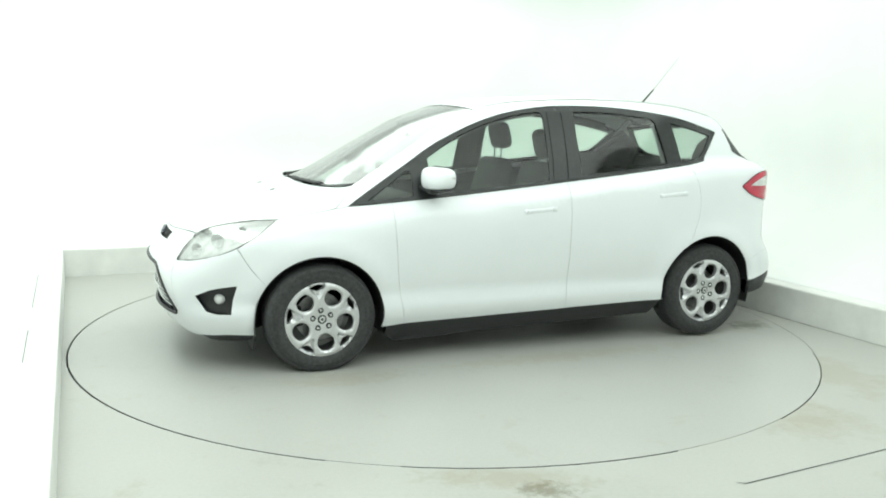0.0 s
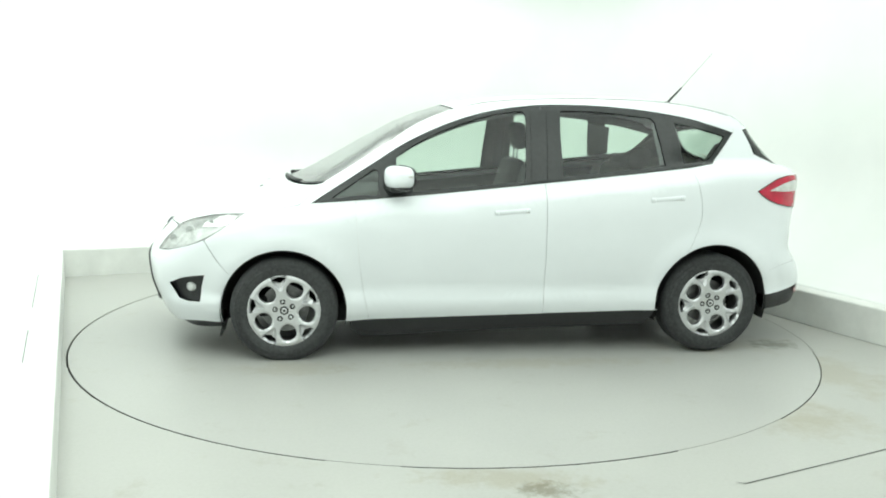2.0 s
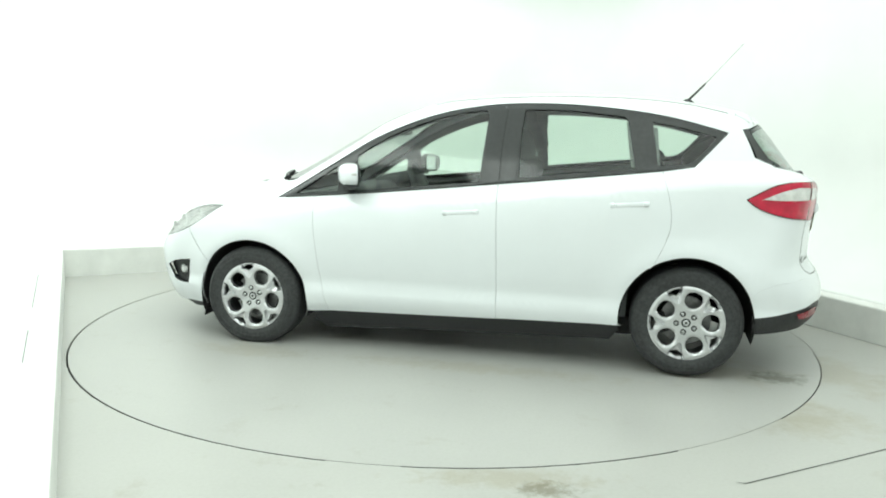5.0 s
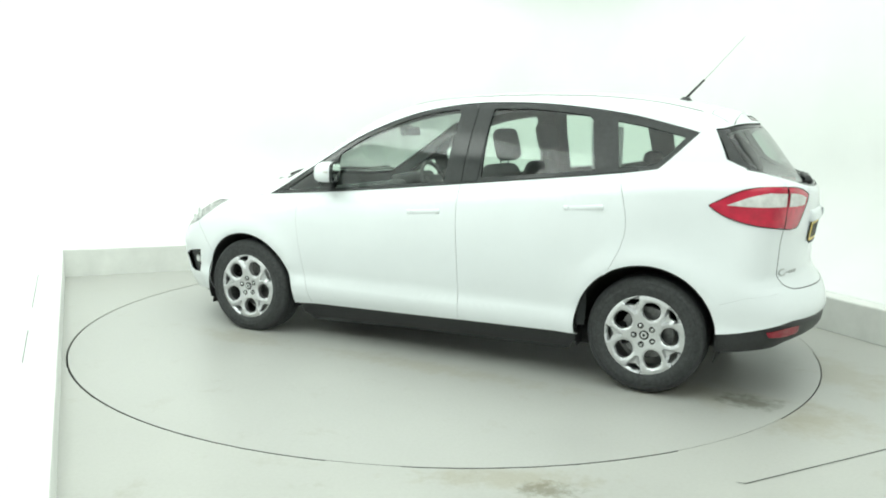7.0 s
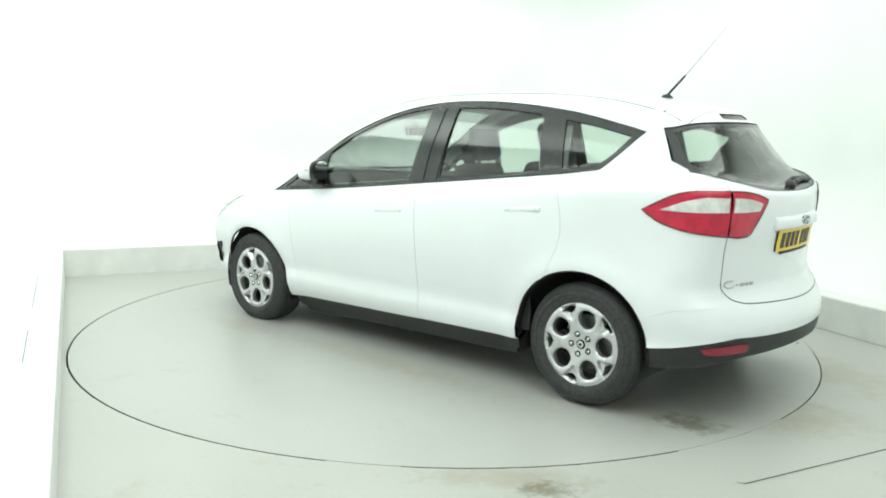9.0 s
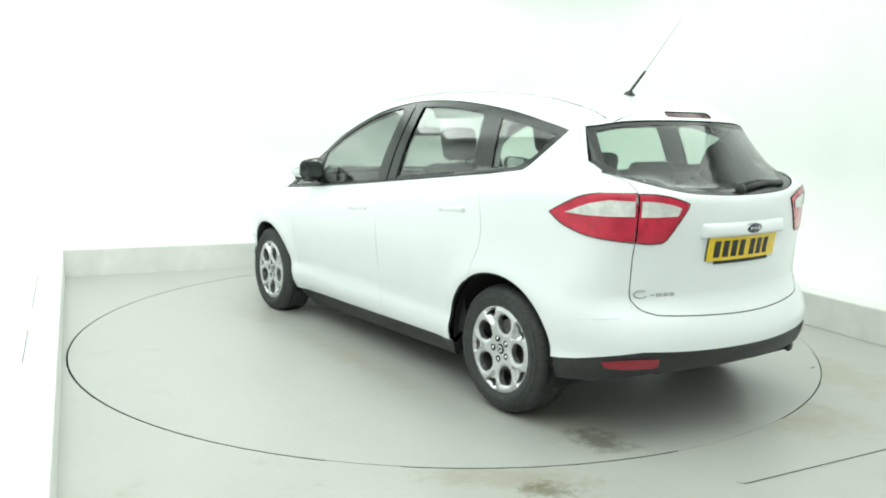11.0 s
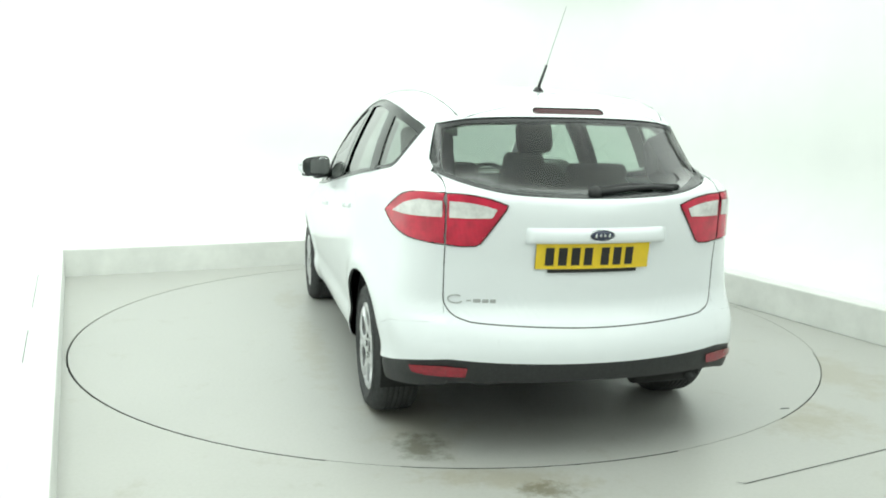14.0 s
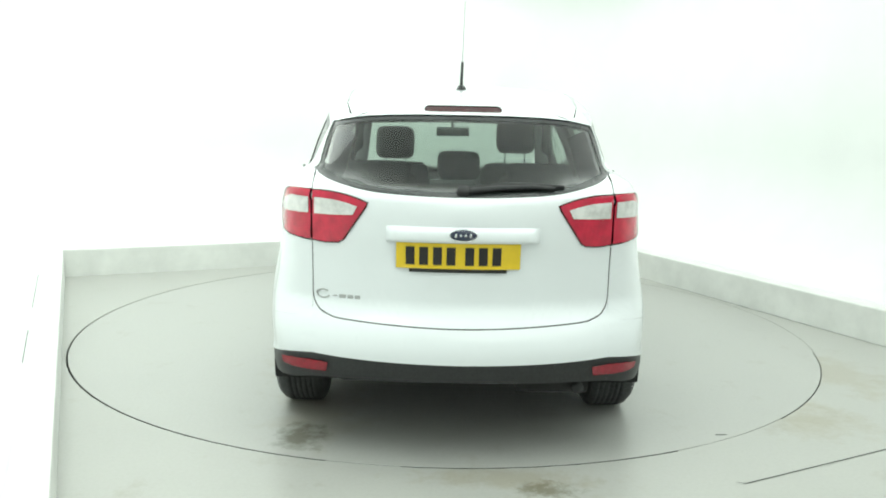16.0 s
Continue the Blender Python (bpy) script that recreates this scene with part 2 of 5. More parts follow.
def build_floor():
    n = 96
    R = 2.4455
    verts, faces = [], []
    for i in range(n):
        a = math.tau * i / n
        verts.append((R * math.cos(a), R * math.sin(a), 0))
    outer = []
    for i in range(n):
        a = math.tau * i / n
        c, s = math.cos(a), math.sin(a)
        k = min((PIT_U + 0.14) / abs(c) if abs(c) > 1e-6 else 1e9, ((PIT_BACK + 0.14) if s > 0 else 8.0) / abs(s) if abs(s) > 1e-6 else 1e9)
        verts.append((k * c, k * s, 0))
        faces.append((i, (i + 1) % n, n + (i + 1) % n, n + i))
    # corners of the sheet
    for i in range(n):
        j = (i + 1) % n
        p, q = verts[n + i], verts[n + j]
        if abs(p[0] - q[0]) > 1e-4 and abs(p[1] - q[1]) > 1e-4:
            verts.append((p[0] if abs(p[0]) > abs(q[0]) else q[0], p[1] if abs(p[1]) > abs(q[1]) else q[1], 0))
            faces.append((n + i, n + j, len(verts) - 1))
    faces = [f[::-1] for f in faces]
    ob = booth_mesh("floor", verts, faces, M_FLOOR)
    sol = ob.modifiers.new("thickness", "SOLIDIFY")
    sol.thickness, sol.offset = 0.12, -1
    tagged(ob, "pale grey-green painted concrete floor with brown grime stains", "floor", kind="structure")
    # the pit bed beneath the joint of the turntable
    bed = lathe([(0.0, -0.11), (2.6, -0.11)], 64, "z")
    b = part("floor_bed", bed, M_SEAM, ob)
    b.location.z = -0.012
    # saw cut in the floor sheet
    vv = []
    for x, y in ((1.19, -2.515), (1.215, -2.53), (1.995, -2.138)):
        vv += [(x - 0.0014, y + 0.003, 0.0015), (x + 0.0014, y - 0.003, 0.0015)]
    part("floor_joint", mesh_of("floor_joint", vv, [(0, 1, 3, 2), (2, 3, 5, 4)], M_SEAM), M_SEAM, ob)
    # floor-coloured strips added along the stretches where the joint hardly shows
    for a0, a1, left in FILLED:
        vv = []
        for k in range(41):
            a = radians(a0 + (a1 - a0) * k / 40)
            vv += [((2.4335 + e) * math.cos(a), (2.4335 + e) * math.sin(a), -0.002) for e in (left, 0.0125)]
        part("joint_filling", mesh_of("joint_filling", vv, [(2 * k, 2 * k + 1, 2 * k + 3, 2 * k + 2) for k in range(40)], M_FLOOR), M_FLOOR, ob, "floor-coloured strip laid in the joint")
    return ob


build_floor()


def build_kerb(name, a, b, out):
    """A low painted kerb between two booth points; out: the way to its back."""
    a, b, out = Vector((*a, 0)), Vector((*b, 0)), Vector((*out, 0))
    prof = [(0, 0), (0, KERB_H - 0.012), (0.003, KERB_H - 0.004), (0.012, KERB_H), (KERB_W, KERB_H), (KERB_W, 0)]
    verts, faces = [], []
    for q in (a, b):
        for d, z in prof:
            verts.append(q + out * d + Vector((0, 0, z)))
    n = len(prof)
    for i in range(n - 1):
        faces.append((i, i + 1, n + i + 1, n + i))
    faces += [tuple(range(n))[::-1], tuple(range(n, 2 * n))]
    ob = booth_mesh(name, verts, faces, M_KERB)
    bm = bmesh.new()
    bm.from_mesh(ob.data)
    bmesh.ops.recalc_face_normals(bm, faces=bm.faces)
    bm.to_mesh(ob.data)
    bm.free()
    return tagged(ob, "low grey painted kerb wall round the turntable pit", "kerb", kind="structure")


build_kerb("kerb_north", (-PIT_U - KERB_W, PIT_BACK), (PIT_U + KERB_W, PIT_BACK), (0, 1))
build_kerb("kerb_west", (-2.487, PIT_BACK - 0.002), (-2.400, FRONT), (-1, 0))
for v0, v1 in ((1.44, 0.28), (-0.30, -0.94)):
    joint = [(-2.634 + 0.0126 * (1.44 - v) - e, v, KERB_H + 0.0065) for v, e in ((v0, 0.0), (v1, 0.0), (v1, 0.0035), (v0, 0.0035))]
    part("kerb_joint", mesh_of("kerb_joint", [BOOTH @ Vector(q) for q in joint], [(0, 3, 2, 1)], M_SEAM), M_SEAM, bpy.data.objects["kerb_west"])
build_kerb("kerb_east", (PIT_U, PIT_BACK - 0.002), (PIT_U, FRONT), (1, 0))
# flat dark strips paint the shadow gap and blotches along the kerb's foot
for v0, v1, w in ((0.60, -0.20, 0.007), (-0.24, -0.36, 0.014), (-0.40, -0.80, 0.006), (-0.84, -0.98, 0.012), (-1.0, -2.4, 0.006)):
    gap = [(PIT_U - e, v, 0.0015) for v, e in ((v0, 0.0005), (v1, 0.0005), (v1, w), (v0, w * 0.6))]
    part("kerb_shadow_gap", mesh_of("kerb_shadow_gap", [BOOTH @ Vector(q) for q in gap], [(0, 3, 2, 1)], M_SEAM), M_SEAM, bpy.data.objects["kerb_east"])


def build_backdrop():
    """One seamless sweep round three sides: a short apron, a cove and an upright wall, its corners rounded in plan."""
    prof = [(KERB_W - 0.03, KERB_H + 0.0012), (KERB_W + 0.05, KERB_H + 0.004)]
    reach, rise = 0.80, 0.95
    for i in range(1, 19):
        t = math.pi / 2 * i / 18
        prof.append((KERB_W + 0.05 + reach * math.sin(t), KERB_H + 0.004 + rise * (1 - math.cos(t))))
    prof.append((KERB_W + 0.05 + reach, CEILING_Z + 0.05))
    rings = []
    for d, z in prof:
        r = max(0.004, (d - KERB_W + 0.03) * 1.15)
        w, b = PIT_U + d, PIT_BACK + d
        ring = [(-w + 0.10 * (d < 0.3), FRONT - 0.2, z)]
        for k in range(17):
            a = math.pi - math.pi / 2 * k / 16
            ring.append((-w + r + r * math.cos(a), b - r + r * math.sin(a), z))
        for k in range(17):
            a = math.pi / 2 - math.pi / 2 * k / 16
            ring.append((w - r + r * math.cos(a), b - r + r * math.sin(a), z))
        ring.append((w, FRONT - 0.2, z))
        rings.append(ring)
    n = len(rings[0])
    verts = [q for ring in rings for q in ring]
    faces = [(i * n + j, i * n + j + 1, (i + 1) * n + j + 1, (i + 1) * n + j) for i in range(len(rings) - 1) for j in range(n - 1)]
    ob = booth_mesh("backdrop", verts, faces, M_BACK, True)
    sol = ob.modifiers.new("thickness", "SOLIDIFY")
    sol.thickness, sol.offset = 0.05, -1
    return tagged(ob, "seamless white studio backdrop with a coved foot", "backdrop", kind="structure")


build_backdrop()


def build_shell():
    w = PIT_U + 1.2
    ob = booth_mesh("wall_south", [(-w, FRONT, -0.1), (w, FRONT, -0.1), (w, FRONT, CEILING_Z + 0.05), (-w, FRONT, CEILING_Z + 0.05),
                                   (-w, FRONT - 0.15, -0.1), (w, FRONT - 0.15, -0.1), (w, FRONT - 0.15, CEILING_Z + 0.05), (-w, FRONT - 0.15, CEILING_Z + 0.05)],
                    [(0, 3, 2, 1), (4, 5, 6, 7), (0, 1, 5, 4), (2, 3, 7, 6), (1, 2, 6, 5), (0, 4, 7, 3)], M_BACK)
    tagged(ob, "plain white wall behind the camera", "wall", kind="structure")
    b = PIT_BACK + 1.2
    ob = booth_mesh("ceiling", [(-w, FRONT - 0.15, CEILING_Z), (w, FRONT - 0.15, CEILING_Z), (w, b, CEILING_Z), (-w, b, CEILING_Z),
                                (-w, FRONT - 0.15, CEILING_Z + 0.1), (w, FRONT - 0.15, CEILING_Z + 0.1), (w, b, CEILING_Z + 0.1), (-w, b, CEILING_Z + 0.1)],
                    [(0, 3, 2, 1), (4, 5, 6, 7), (0, 1, 5, 4), (2, 3, 7, 6), (1, 2, 6, 5), (0, 4, 7, 3)], M_CEIL)
    tagged(ob, "plain white booth ceiling", "ceiling", kind="structure")


build_shell()


# ---- the turntable ----
def build_turntable():
    ob = thing("turntable", "round pale grey-green painted car turntable flush with the floor", "turntable")
    R = 2.434
    plate = lathe([(0.0, 0.0), (1.0, 0.0), (R - 0.001, 0.0), (R, -0.001), (R, -0.10), (0.0, -0.10)], 128, "z")
    part("plate", plate, M_TABLE, ob)
    # dark band added so the open joint reads dark, its shade in the colour
    part("edge_band", lathe([(R + 0.0008, -0.0012), (R + 0.0008, -0.10)], 128, "z"), M_SEAM, ob, "dark band inside the joint round the plate")
    for a, r, turn, size in ((212.0, 2.39, 60, 0.05),):
        part("scratch", box(size, 0.007, 0.002, pose(r * math.cos(radians(a)), r * math.sin(radians(a)), 0.001, 0, 0, a + turn)), M_SEAM, ob, "short dark scratch")
    return ob


turntable = build_turntable()


# ---- the car's surface: where side, top, tail and nose forms meet, softly blended ----
def table(pairs):
    xs = np.array([q[0] for q in pairs], float)
    ys = np.array([q[1] for q in pairs], float)
    m = np.zeros(len(xs))
    d = np.diff(ys) / np.diff(xs)
    m[1:-1] = np.where(d[1:] * d[:-1] > 0, 2 * d[1:] * d[:-1] / (d[1:] + d[:-1] + 1e-12), 0)
    m[0], m[-1] = d[0], d[-1]

    def f(x):
        x = np.clip(np.asarray(x, float), xs[0], xs[-1])
        i = np.clip(np.searchsorted(xs, x) - 1, 0, len(xs) - 2)
        h = xs[i + 1] - xs[i]
        t = (x - xs[i]) / h
        return (ys[i] * (1 + 2 * t) * (1 - t) ** 2 + m[i] * h * t * (1 - t) ** 2
                + ys[i + 1] * t * t * (3 - 2 * t) + m[i + 1] * h * t * t * (t - 1))
    return f


# half width by height over the belt line, and below it
SIDE = table([(-0.9, 0.76), (-0.80, 0.825), (-0.73, 0.864), (-0.67, 0.875), (-0.60, 0.868), (-0.5, 0.884), (-0.35, 0.904), (-0.2, 0.912), (-0.1, 0.901),
              (-0.045, 0.874), (-0.01, 0.846), (0.0, 0.84), (0.06, 0.819), (0.14, 0.792), (0.24, 0.750), (0.34, 0.702), (0.44, 0.648), (0.52, 0.60), (0.65, 0.51), (0.9, 0.35)])
BELT = table([(-2.3, 1.22), (-1.3, 1.182), (-1.066, 1.155), (-0.225, 1.062), (0.535, 0.983), (1.171, 0.925), (2.2, 0.84)])
# how far the cabin and the hips draw in towards the tail
CABIN = table([(-2.3, 0.10), (-1.65, 0.085), (-1.5, 0.085), (-1.3, 0.068), (-1.0, 0.032), (-0.7, 0.008), (-0.4, 0.0), (1.0, 0.0), (2.3, 0.0)])
HIP = table([(-2.3, 0.10), (-1.9, 0.095), (-1.6, 0.066), (-1.4, 0.038), (-1.15, 0.008), (-0.9, 0.0), (2.3, 0.0)])
# plan taper of the side
PLAN = table([(-2.25, -0.16), (-2.0, -0.09), (-1.7, -0.035), (-1.3, -0.004), (-0.8, 0.0), (0.9, 0.0), (1.3, -0.004), (1.7, -0.045), (2.0, -0.13), (2.25, -0.24)])
TOP = table([(-2.2, 1.23), (-1.9, 1.38), (-1.78, 1.455), (-1.6, 1.515), (-1.22, 1.583), (-0.86, 1.61), (-0.5, 1.616), (-0.15, 1.604), (0.08, 1.583),
             (0.33, 1.532), (0.6, 1.440), (0.8, 1.336), (1.05, 1.192), (1.3, 1.060), (1.36, 1.042), (1.45, 1.012), (1.6, 0.975), (1.8, 0.922), (2.0, 0.838), (2.15, 0.74), (2.3, 0.60)])
TAIL = table([(0.1, -2.02), (0.2, -2.08), (0.3, -2.135), (0.38, -2.162), (0.45, -2.164), (0.52, -2.15), (0.57, -2.124), (0.62, -2.087), (0.68, -2.064), (0.82, -2.066), (0.94, -2.080),
              (1.02, -2.085), (1.07, -2.08), (1.105, -2.058), (1.135, -1.985), (1.18, -1.945), (1.40, -1.778), (1.44, -1.738), (1.47, -1.716), (1.5, -1.695), (1.6, -1.60)])
TAIL_BOW = table([(0.2, 0.33), (0.5, 0.33), (0.62, 0.315), (0.9, 0.30), (1.1, 0.30), (1.2, 0.44), (1.4, 0.56), (1.5, 0.56)])
NOSE = table([(0.1, 1.95), (0.16, 2.06), (0.22, 2.13), (0.32, 2.185), (0.45, 2.222), (0.55, 2.228), (0.65, 2.195), (0.74, 2.135), (0.85, 2.06), (1.0, 1.9)])


def smax(a, b, k):
    h = np.maximum(k - np.abs(a - b), 0) / k
    return np.maximum(a, b) + h * h * k / 4


def F(x, y, z):
    x, y, z = np.broadcast_arrays(np.asarray(x, float), np.abs(np.asarray(y, float)), np.asarray(z, float))
    up = z - BELT(x)
    low = up + (BELT(x) - 1.02) * np.clip((-up - 0.12) / 0.45, 0, 1)
    cabin = np.clip((up + 0.05) / 0.08, 0, 1)
    cabin = cabin * cabin * (3 - 2 * cabin)
    hip = np.clip((z - 0.42) / 0.56, 0, 1)
    side = y - SIDE(low) - PLAN(x) + CABIN(x) * cabin + HIP(x) * hip * hip * (3 - 2 * hip)
    # flared arches
    for cx, cz in ((1.324, 0.30), (-1.324, 0.315)):
        r = np.hypot(x - cx, z - cz)
        side = side - 0.016 * np.exp(-((r - 0.40) / 0.07) ** 2) * (z < 0.9)
    top = 0.9 * (z - (TOP(x + 0.30 * y * y * (x > 0.1) * np.clip((x - 0.1) / 0.6, 0, 1)) - 0.11 * y * y))
    zt = z - 0.16 * y * y * np.clip((z - 0.95) / 0.12, 0, 1)
    tail = TAIL(zt) + TAIL_BOW(z) * y * y + 0.12 * y ** 6 - x
    nose = x - (NOSE(z) - 0.30 * y * y - 0.18 * y ** 6)
    f = smax(side, top, 0.085)
    f = smax(f, 0.9 * tail, np.where(z > 1.2, 0.05, 0.09))
    return smax(f, 0.9 * nose, 0.09)


def solve_axis(fun, lo, hi, n=36):
    lo, hi = np.array(lo, float), np.array(hi, float)
    for _ in range(n):
        mid = (lo + hi) / 2
        out = fun(mid) > 0
        hi, lo = np.where(out, mid, hi), np.where(out, lo, mid)
    return (lo + hi) / 2


def on_side(x, z):
    x, z = np.asarray(x, float), np.asarray(z, float)
    return solve_axis(lambda y: F(x, y, z), 0 * x, 0 * x + 1.2)


def on_top(x, y):
    x, y = np.asarray(x, float), np.asarray(y, float)
    return solve_axis(lambda z: F(x, y, z), 0 * x + 0.62, 0 * x + 1.8)


def on_tail(y, z):
    y, z = np.asarray(y, float), np.asarray(z, float)
    return -solve_axis(lambda s: F(-s, y, z), 0 * y + 0.6, 0 * y + 2.4)


def on_nose(y, z):
    y, z = np.asarray(y, float), np.asarray(z, float)
    return solve_axis(lambda s: F(s, y, z), 0 * y + 0.6, 0 * y + 2.4)


def slope(P, e=1e-3):
    P = np.asarray(P, float)
    g = np.stack([F(P[:, 0] + e, P[:, 1], P[:, 2]) - F(P[:, 0] - e, P[:, 1], P[:, 2]),
                  F(P[:, 0], P[:, 1] + e, P[:, 2]) - F(P[:, 0], P[:, 1] - e, P[:, 2]),
                  F(P[:, 0], P[:, 1], P[:, 2] + e) - F(P[:, 0], P[:, 1], P[:, 2] - e)], -1)
    return g / np.maximum(np.linalg.norm(g, axis=1, keepdims=True), 1e-9)


# ---- panels cut from that surface ----
def inset_poly(poly, d):
    p = np.array(poly, float)
    keep = [i for i in range(len(p)) if np.linalg.norm(p[i] - p[i - 1]) > 1e-5]
    p = p[keep]
    area = 0.5 * np.sum(p[:, 0] * np.roll(p[:, 1], -1) - np.roll(p[:, 0], -1) * p[:, 1])
    if area < 0:
        p = p[::-1]
    if d == 0:
        return p
    a, b = p - np.roll(p, 1, 0), np.roll(p, -1, 0) - p
    na = np.stack([-a[:, 1], a[:, 0]], 1) / np.linalg.norm(a, axis=1, keepdims=True)
    nb = np.stack([-b[:, 1], b[:, 0]], 1) / np.linalg.norm(b, axis=1, keepdims=True)
    m = na + nb
    m = m / np.maximum((m * m).sum(1, keepdims=True), 0.5) * 2
    return p + m * d


def lift(plane, uv, side=1):
    a, b = uv[:, 0], uv[:, 1]
    if plane == "side":
        return np.stack([a, side * on_side(a, b), b], 1)
    if plane == "top":
        return np.stack([a, b, on_top(a, b)], 1)
    if plane == "tail":
        return np.stack([on_tail(a, b), a, b], 1)
    return np.stack([on_nose(a, b), a, b], 1)


def patch(plane, poly, holes=(), step=0.05, off=0.0, gap=0.0025, rim=0.016):
    """Cuts an outline (with holes) out of the car's surface: vertices, faces and corner normals."""
    bm = bmesh.new()
    edges = []
    for k, ring in enumerate([poly, *holes]):
        q = inset_poly(ring, gap if k == 0 else -gap)
        fine = []
        for i in range(len(q)):
            a, b = q[i], q[(i + 1) % len(q)]
            n = max(1, int(np.linalg.norm(b - a) / (step * 0.8)))
            fine += [a + (b - a) * j / n for j in range(n)]
        vs = [bm.verts.new((c[0], c[1], 0)) for c in fine]
        edges += [bm.edges.new((vs[i], vs[(i + 1) % len(vs)])) for i in range(len(vs))]
    bmesh.ops.triangle_fill(bm, use_beauty=True, use_dissolve=False, edges=edges, normal=(0, 0, 1))
    co = np.array([v.co[:2] for v in bm.verts])
    for axis in (0, 1):
        lo, hi = co[:, axis].min(), co[:, axis].max()
        for i in range(1, int((hi - lo) / step) + 1):
            at, no = [0, 0, 0], [0, 0, 0]
            at[axis], no[axis] = lo + i * step - step * 0.37, 1
            bmesh.ops.bisect_plane(bm, geom=bm.verts[:] + bm.edges[:] + bm.faces[:], dist=1e-6, plane_co=at, plane_no=no)
    bm.verts.index_update()
    uv = np.array([v.co[:2] for v in bm.verts])
    P = lift(plane, uv)
    N = slope(P)
    P = P + off * N
    faces = [[v.index for v in f.verts] for f in bm.faces]
    border = [[v.index for v in e.verts] for e in bm.edges if len(e.link_faces) == 1]
    owner = {tuple(sorted(v.index for v in e.verts)): e.link_faces[0].index for e in bm.edges if len(e.link_faces) == 1}
    bm.free()
    verts, norms, out, loopn = [tuple(q) for q in P], N, [], []
    for f in faces:
        a, b, c = P[f[0]], P[f[1]], P[f[2]]
        if np.dot(np.cross(b - a, c - a), N[f[0]]) < 0:
            f = f[::-1]
        out.append(f)
        loopn += [tuple(N[i]) for i in f]
    if rim:
        for a, b in border:
            k = len(verts)
            pa, pb = P[a], P[b]
            verts += [tuple(pa), tuple(pb), tuple(pb - rim * N[b]), tuple(pa - rim * N[a])]
            n = np.cross(pb - pa, N[a])
            n = n / max(np.linalg.norm(n), 1e-9)
            out.append([k, k + 1, k + 2, k + 3])
            loopn += [tuple(n)] * 4
    return verts, out, loopn


def joined(*patches):
    V, Fs, L = [], [], []
    for v, f, l in patches:
        k = len(V)
        V += v
        Fs += [[i + k for i in g] for g in f]
        L += l
    return V, Fs, L


def mirrored(p):
    v, f, l = p
    V = [(a, -b, c) for a, b, c in v]
    Fs, L, k = [], [], 0
    for g in f:
        n = l[k:k + len(g)]
        k += len(g)
        Fs.append(g[::-1])
        L += [(a, -b, c) for a, b, c in n[::-1]]
    return V, Fs, L


def panel(name, p, mat, parent, label=""):
    v, f, l = p
    me = bpy.data.meshes.new(name)
    me.from_pydata(v, [], f)
    me.materials.append(mat)
    me.polygons.foreach_set("use_smooth", [True] * len(me.polygons))
    me.normals_split_custom_set(l)
    me.update()
    return part(name, me, mat, parent, label)


def both(name, p, mat, parent, label=""):
    return [panel(name, p, mat, parent, label), panel(name, mirrored(p), mat, parent, label)]


def arc(cx, cz, r, a0, a1, n=28):
    return [(cx + r * math.cos(radians(a0 + (a1 - a0) * i / n)), cz + r * math.sin(radians(a0 + (a1 - a0) * i / n))) for i in range(n + 1)]


car = thing("car", "white five-door compact people carrier with silver alloy wheels on the turntable", "car")

BELT_LINE = smooth_line([(1.165, 0.928), (0.529, 0.983), (-0.223, 1.062), (-1.056, 1.154), (-1.20, 1.172), (-1.325, 1.19)])
ROOF_LINE = smooth_line([(1.165, 0.928), (0.82, 1.150), (0.55, 1.316), (0.211, 1.453), (-0.131, 1.521), (-0.471, 1.535), (-0.807, 1.518),
                         (-1.145, 1.474), (-1.41, 1.411), (-1.505, 1.384)])
SEAM_Y = table([(-1.75, 0.46), (-1.52, 0.53), (-1.2, 0.545), (-0.5, 0.565), (0.1, 0.555), (0.35, 0.56), (0.7, 0.61), (1.0, 0.656), (1.10, 0.672), (1.4, 0.70)])


def screen_foot(y):
    return 1.335 - 0.2 * y * y - 0.72 * y ** 4



def belt_between(x0, x1):
    return [q for q in BELT_LINE if min(x0, x1) - 1e-6 <= q[0] <= max(x0, x1) + 1e-6]


def belt_z(x):
    return float(np.interp(-x, [-q[0] for q in BELT_LINE], [q[1] for q in BELT_LINE]))


FRONT_ARCH, REAR_ARCH = (1.323, 0.296, 0.367), (-1.318, 0.327, 0.371)
FRONT_SHUT = smooth_line([(0.905, belt_z(0.905)), (0.90, 0.80), (0.872, 0.5), (0.823, 0.232)])
REAR_SHUT = smooth_line([(-1.15, belt_z(-1.15)), (-1.20, 0.98), (-1.205, 0.85), (-1.16, 0.72), (-1.115, 0.63)])


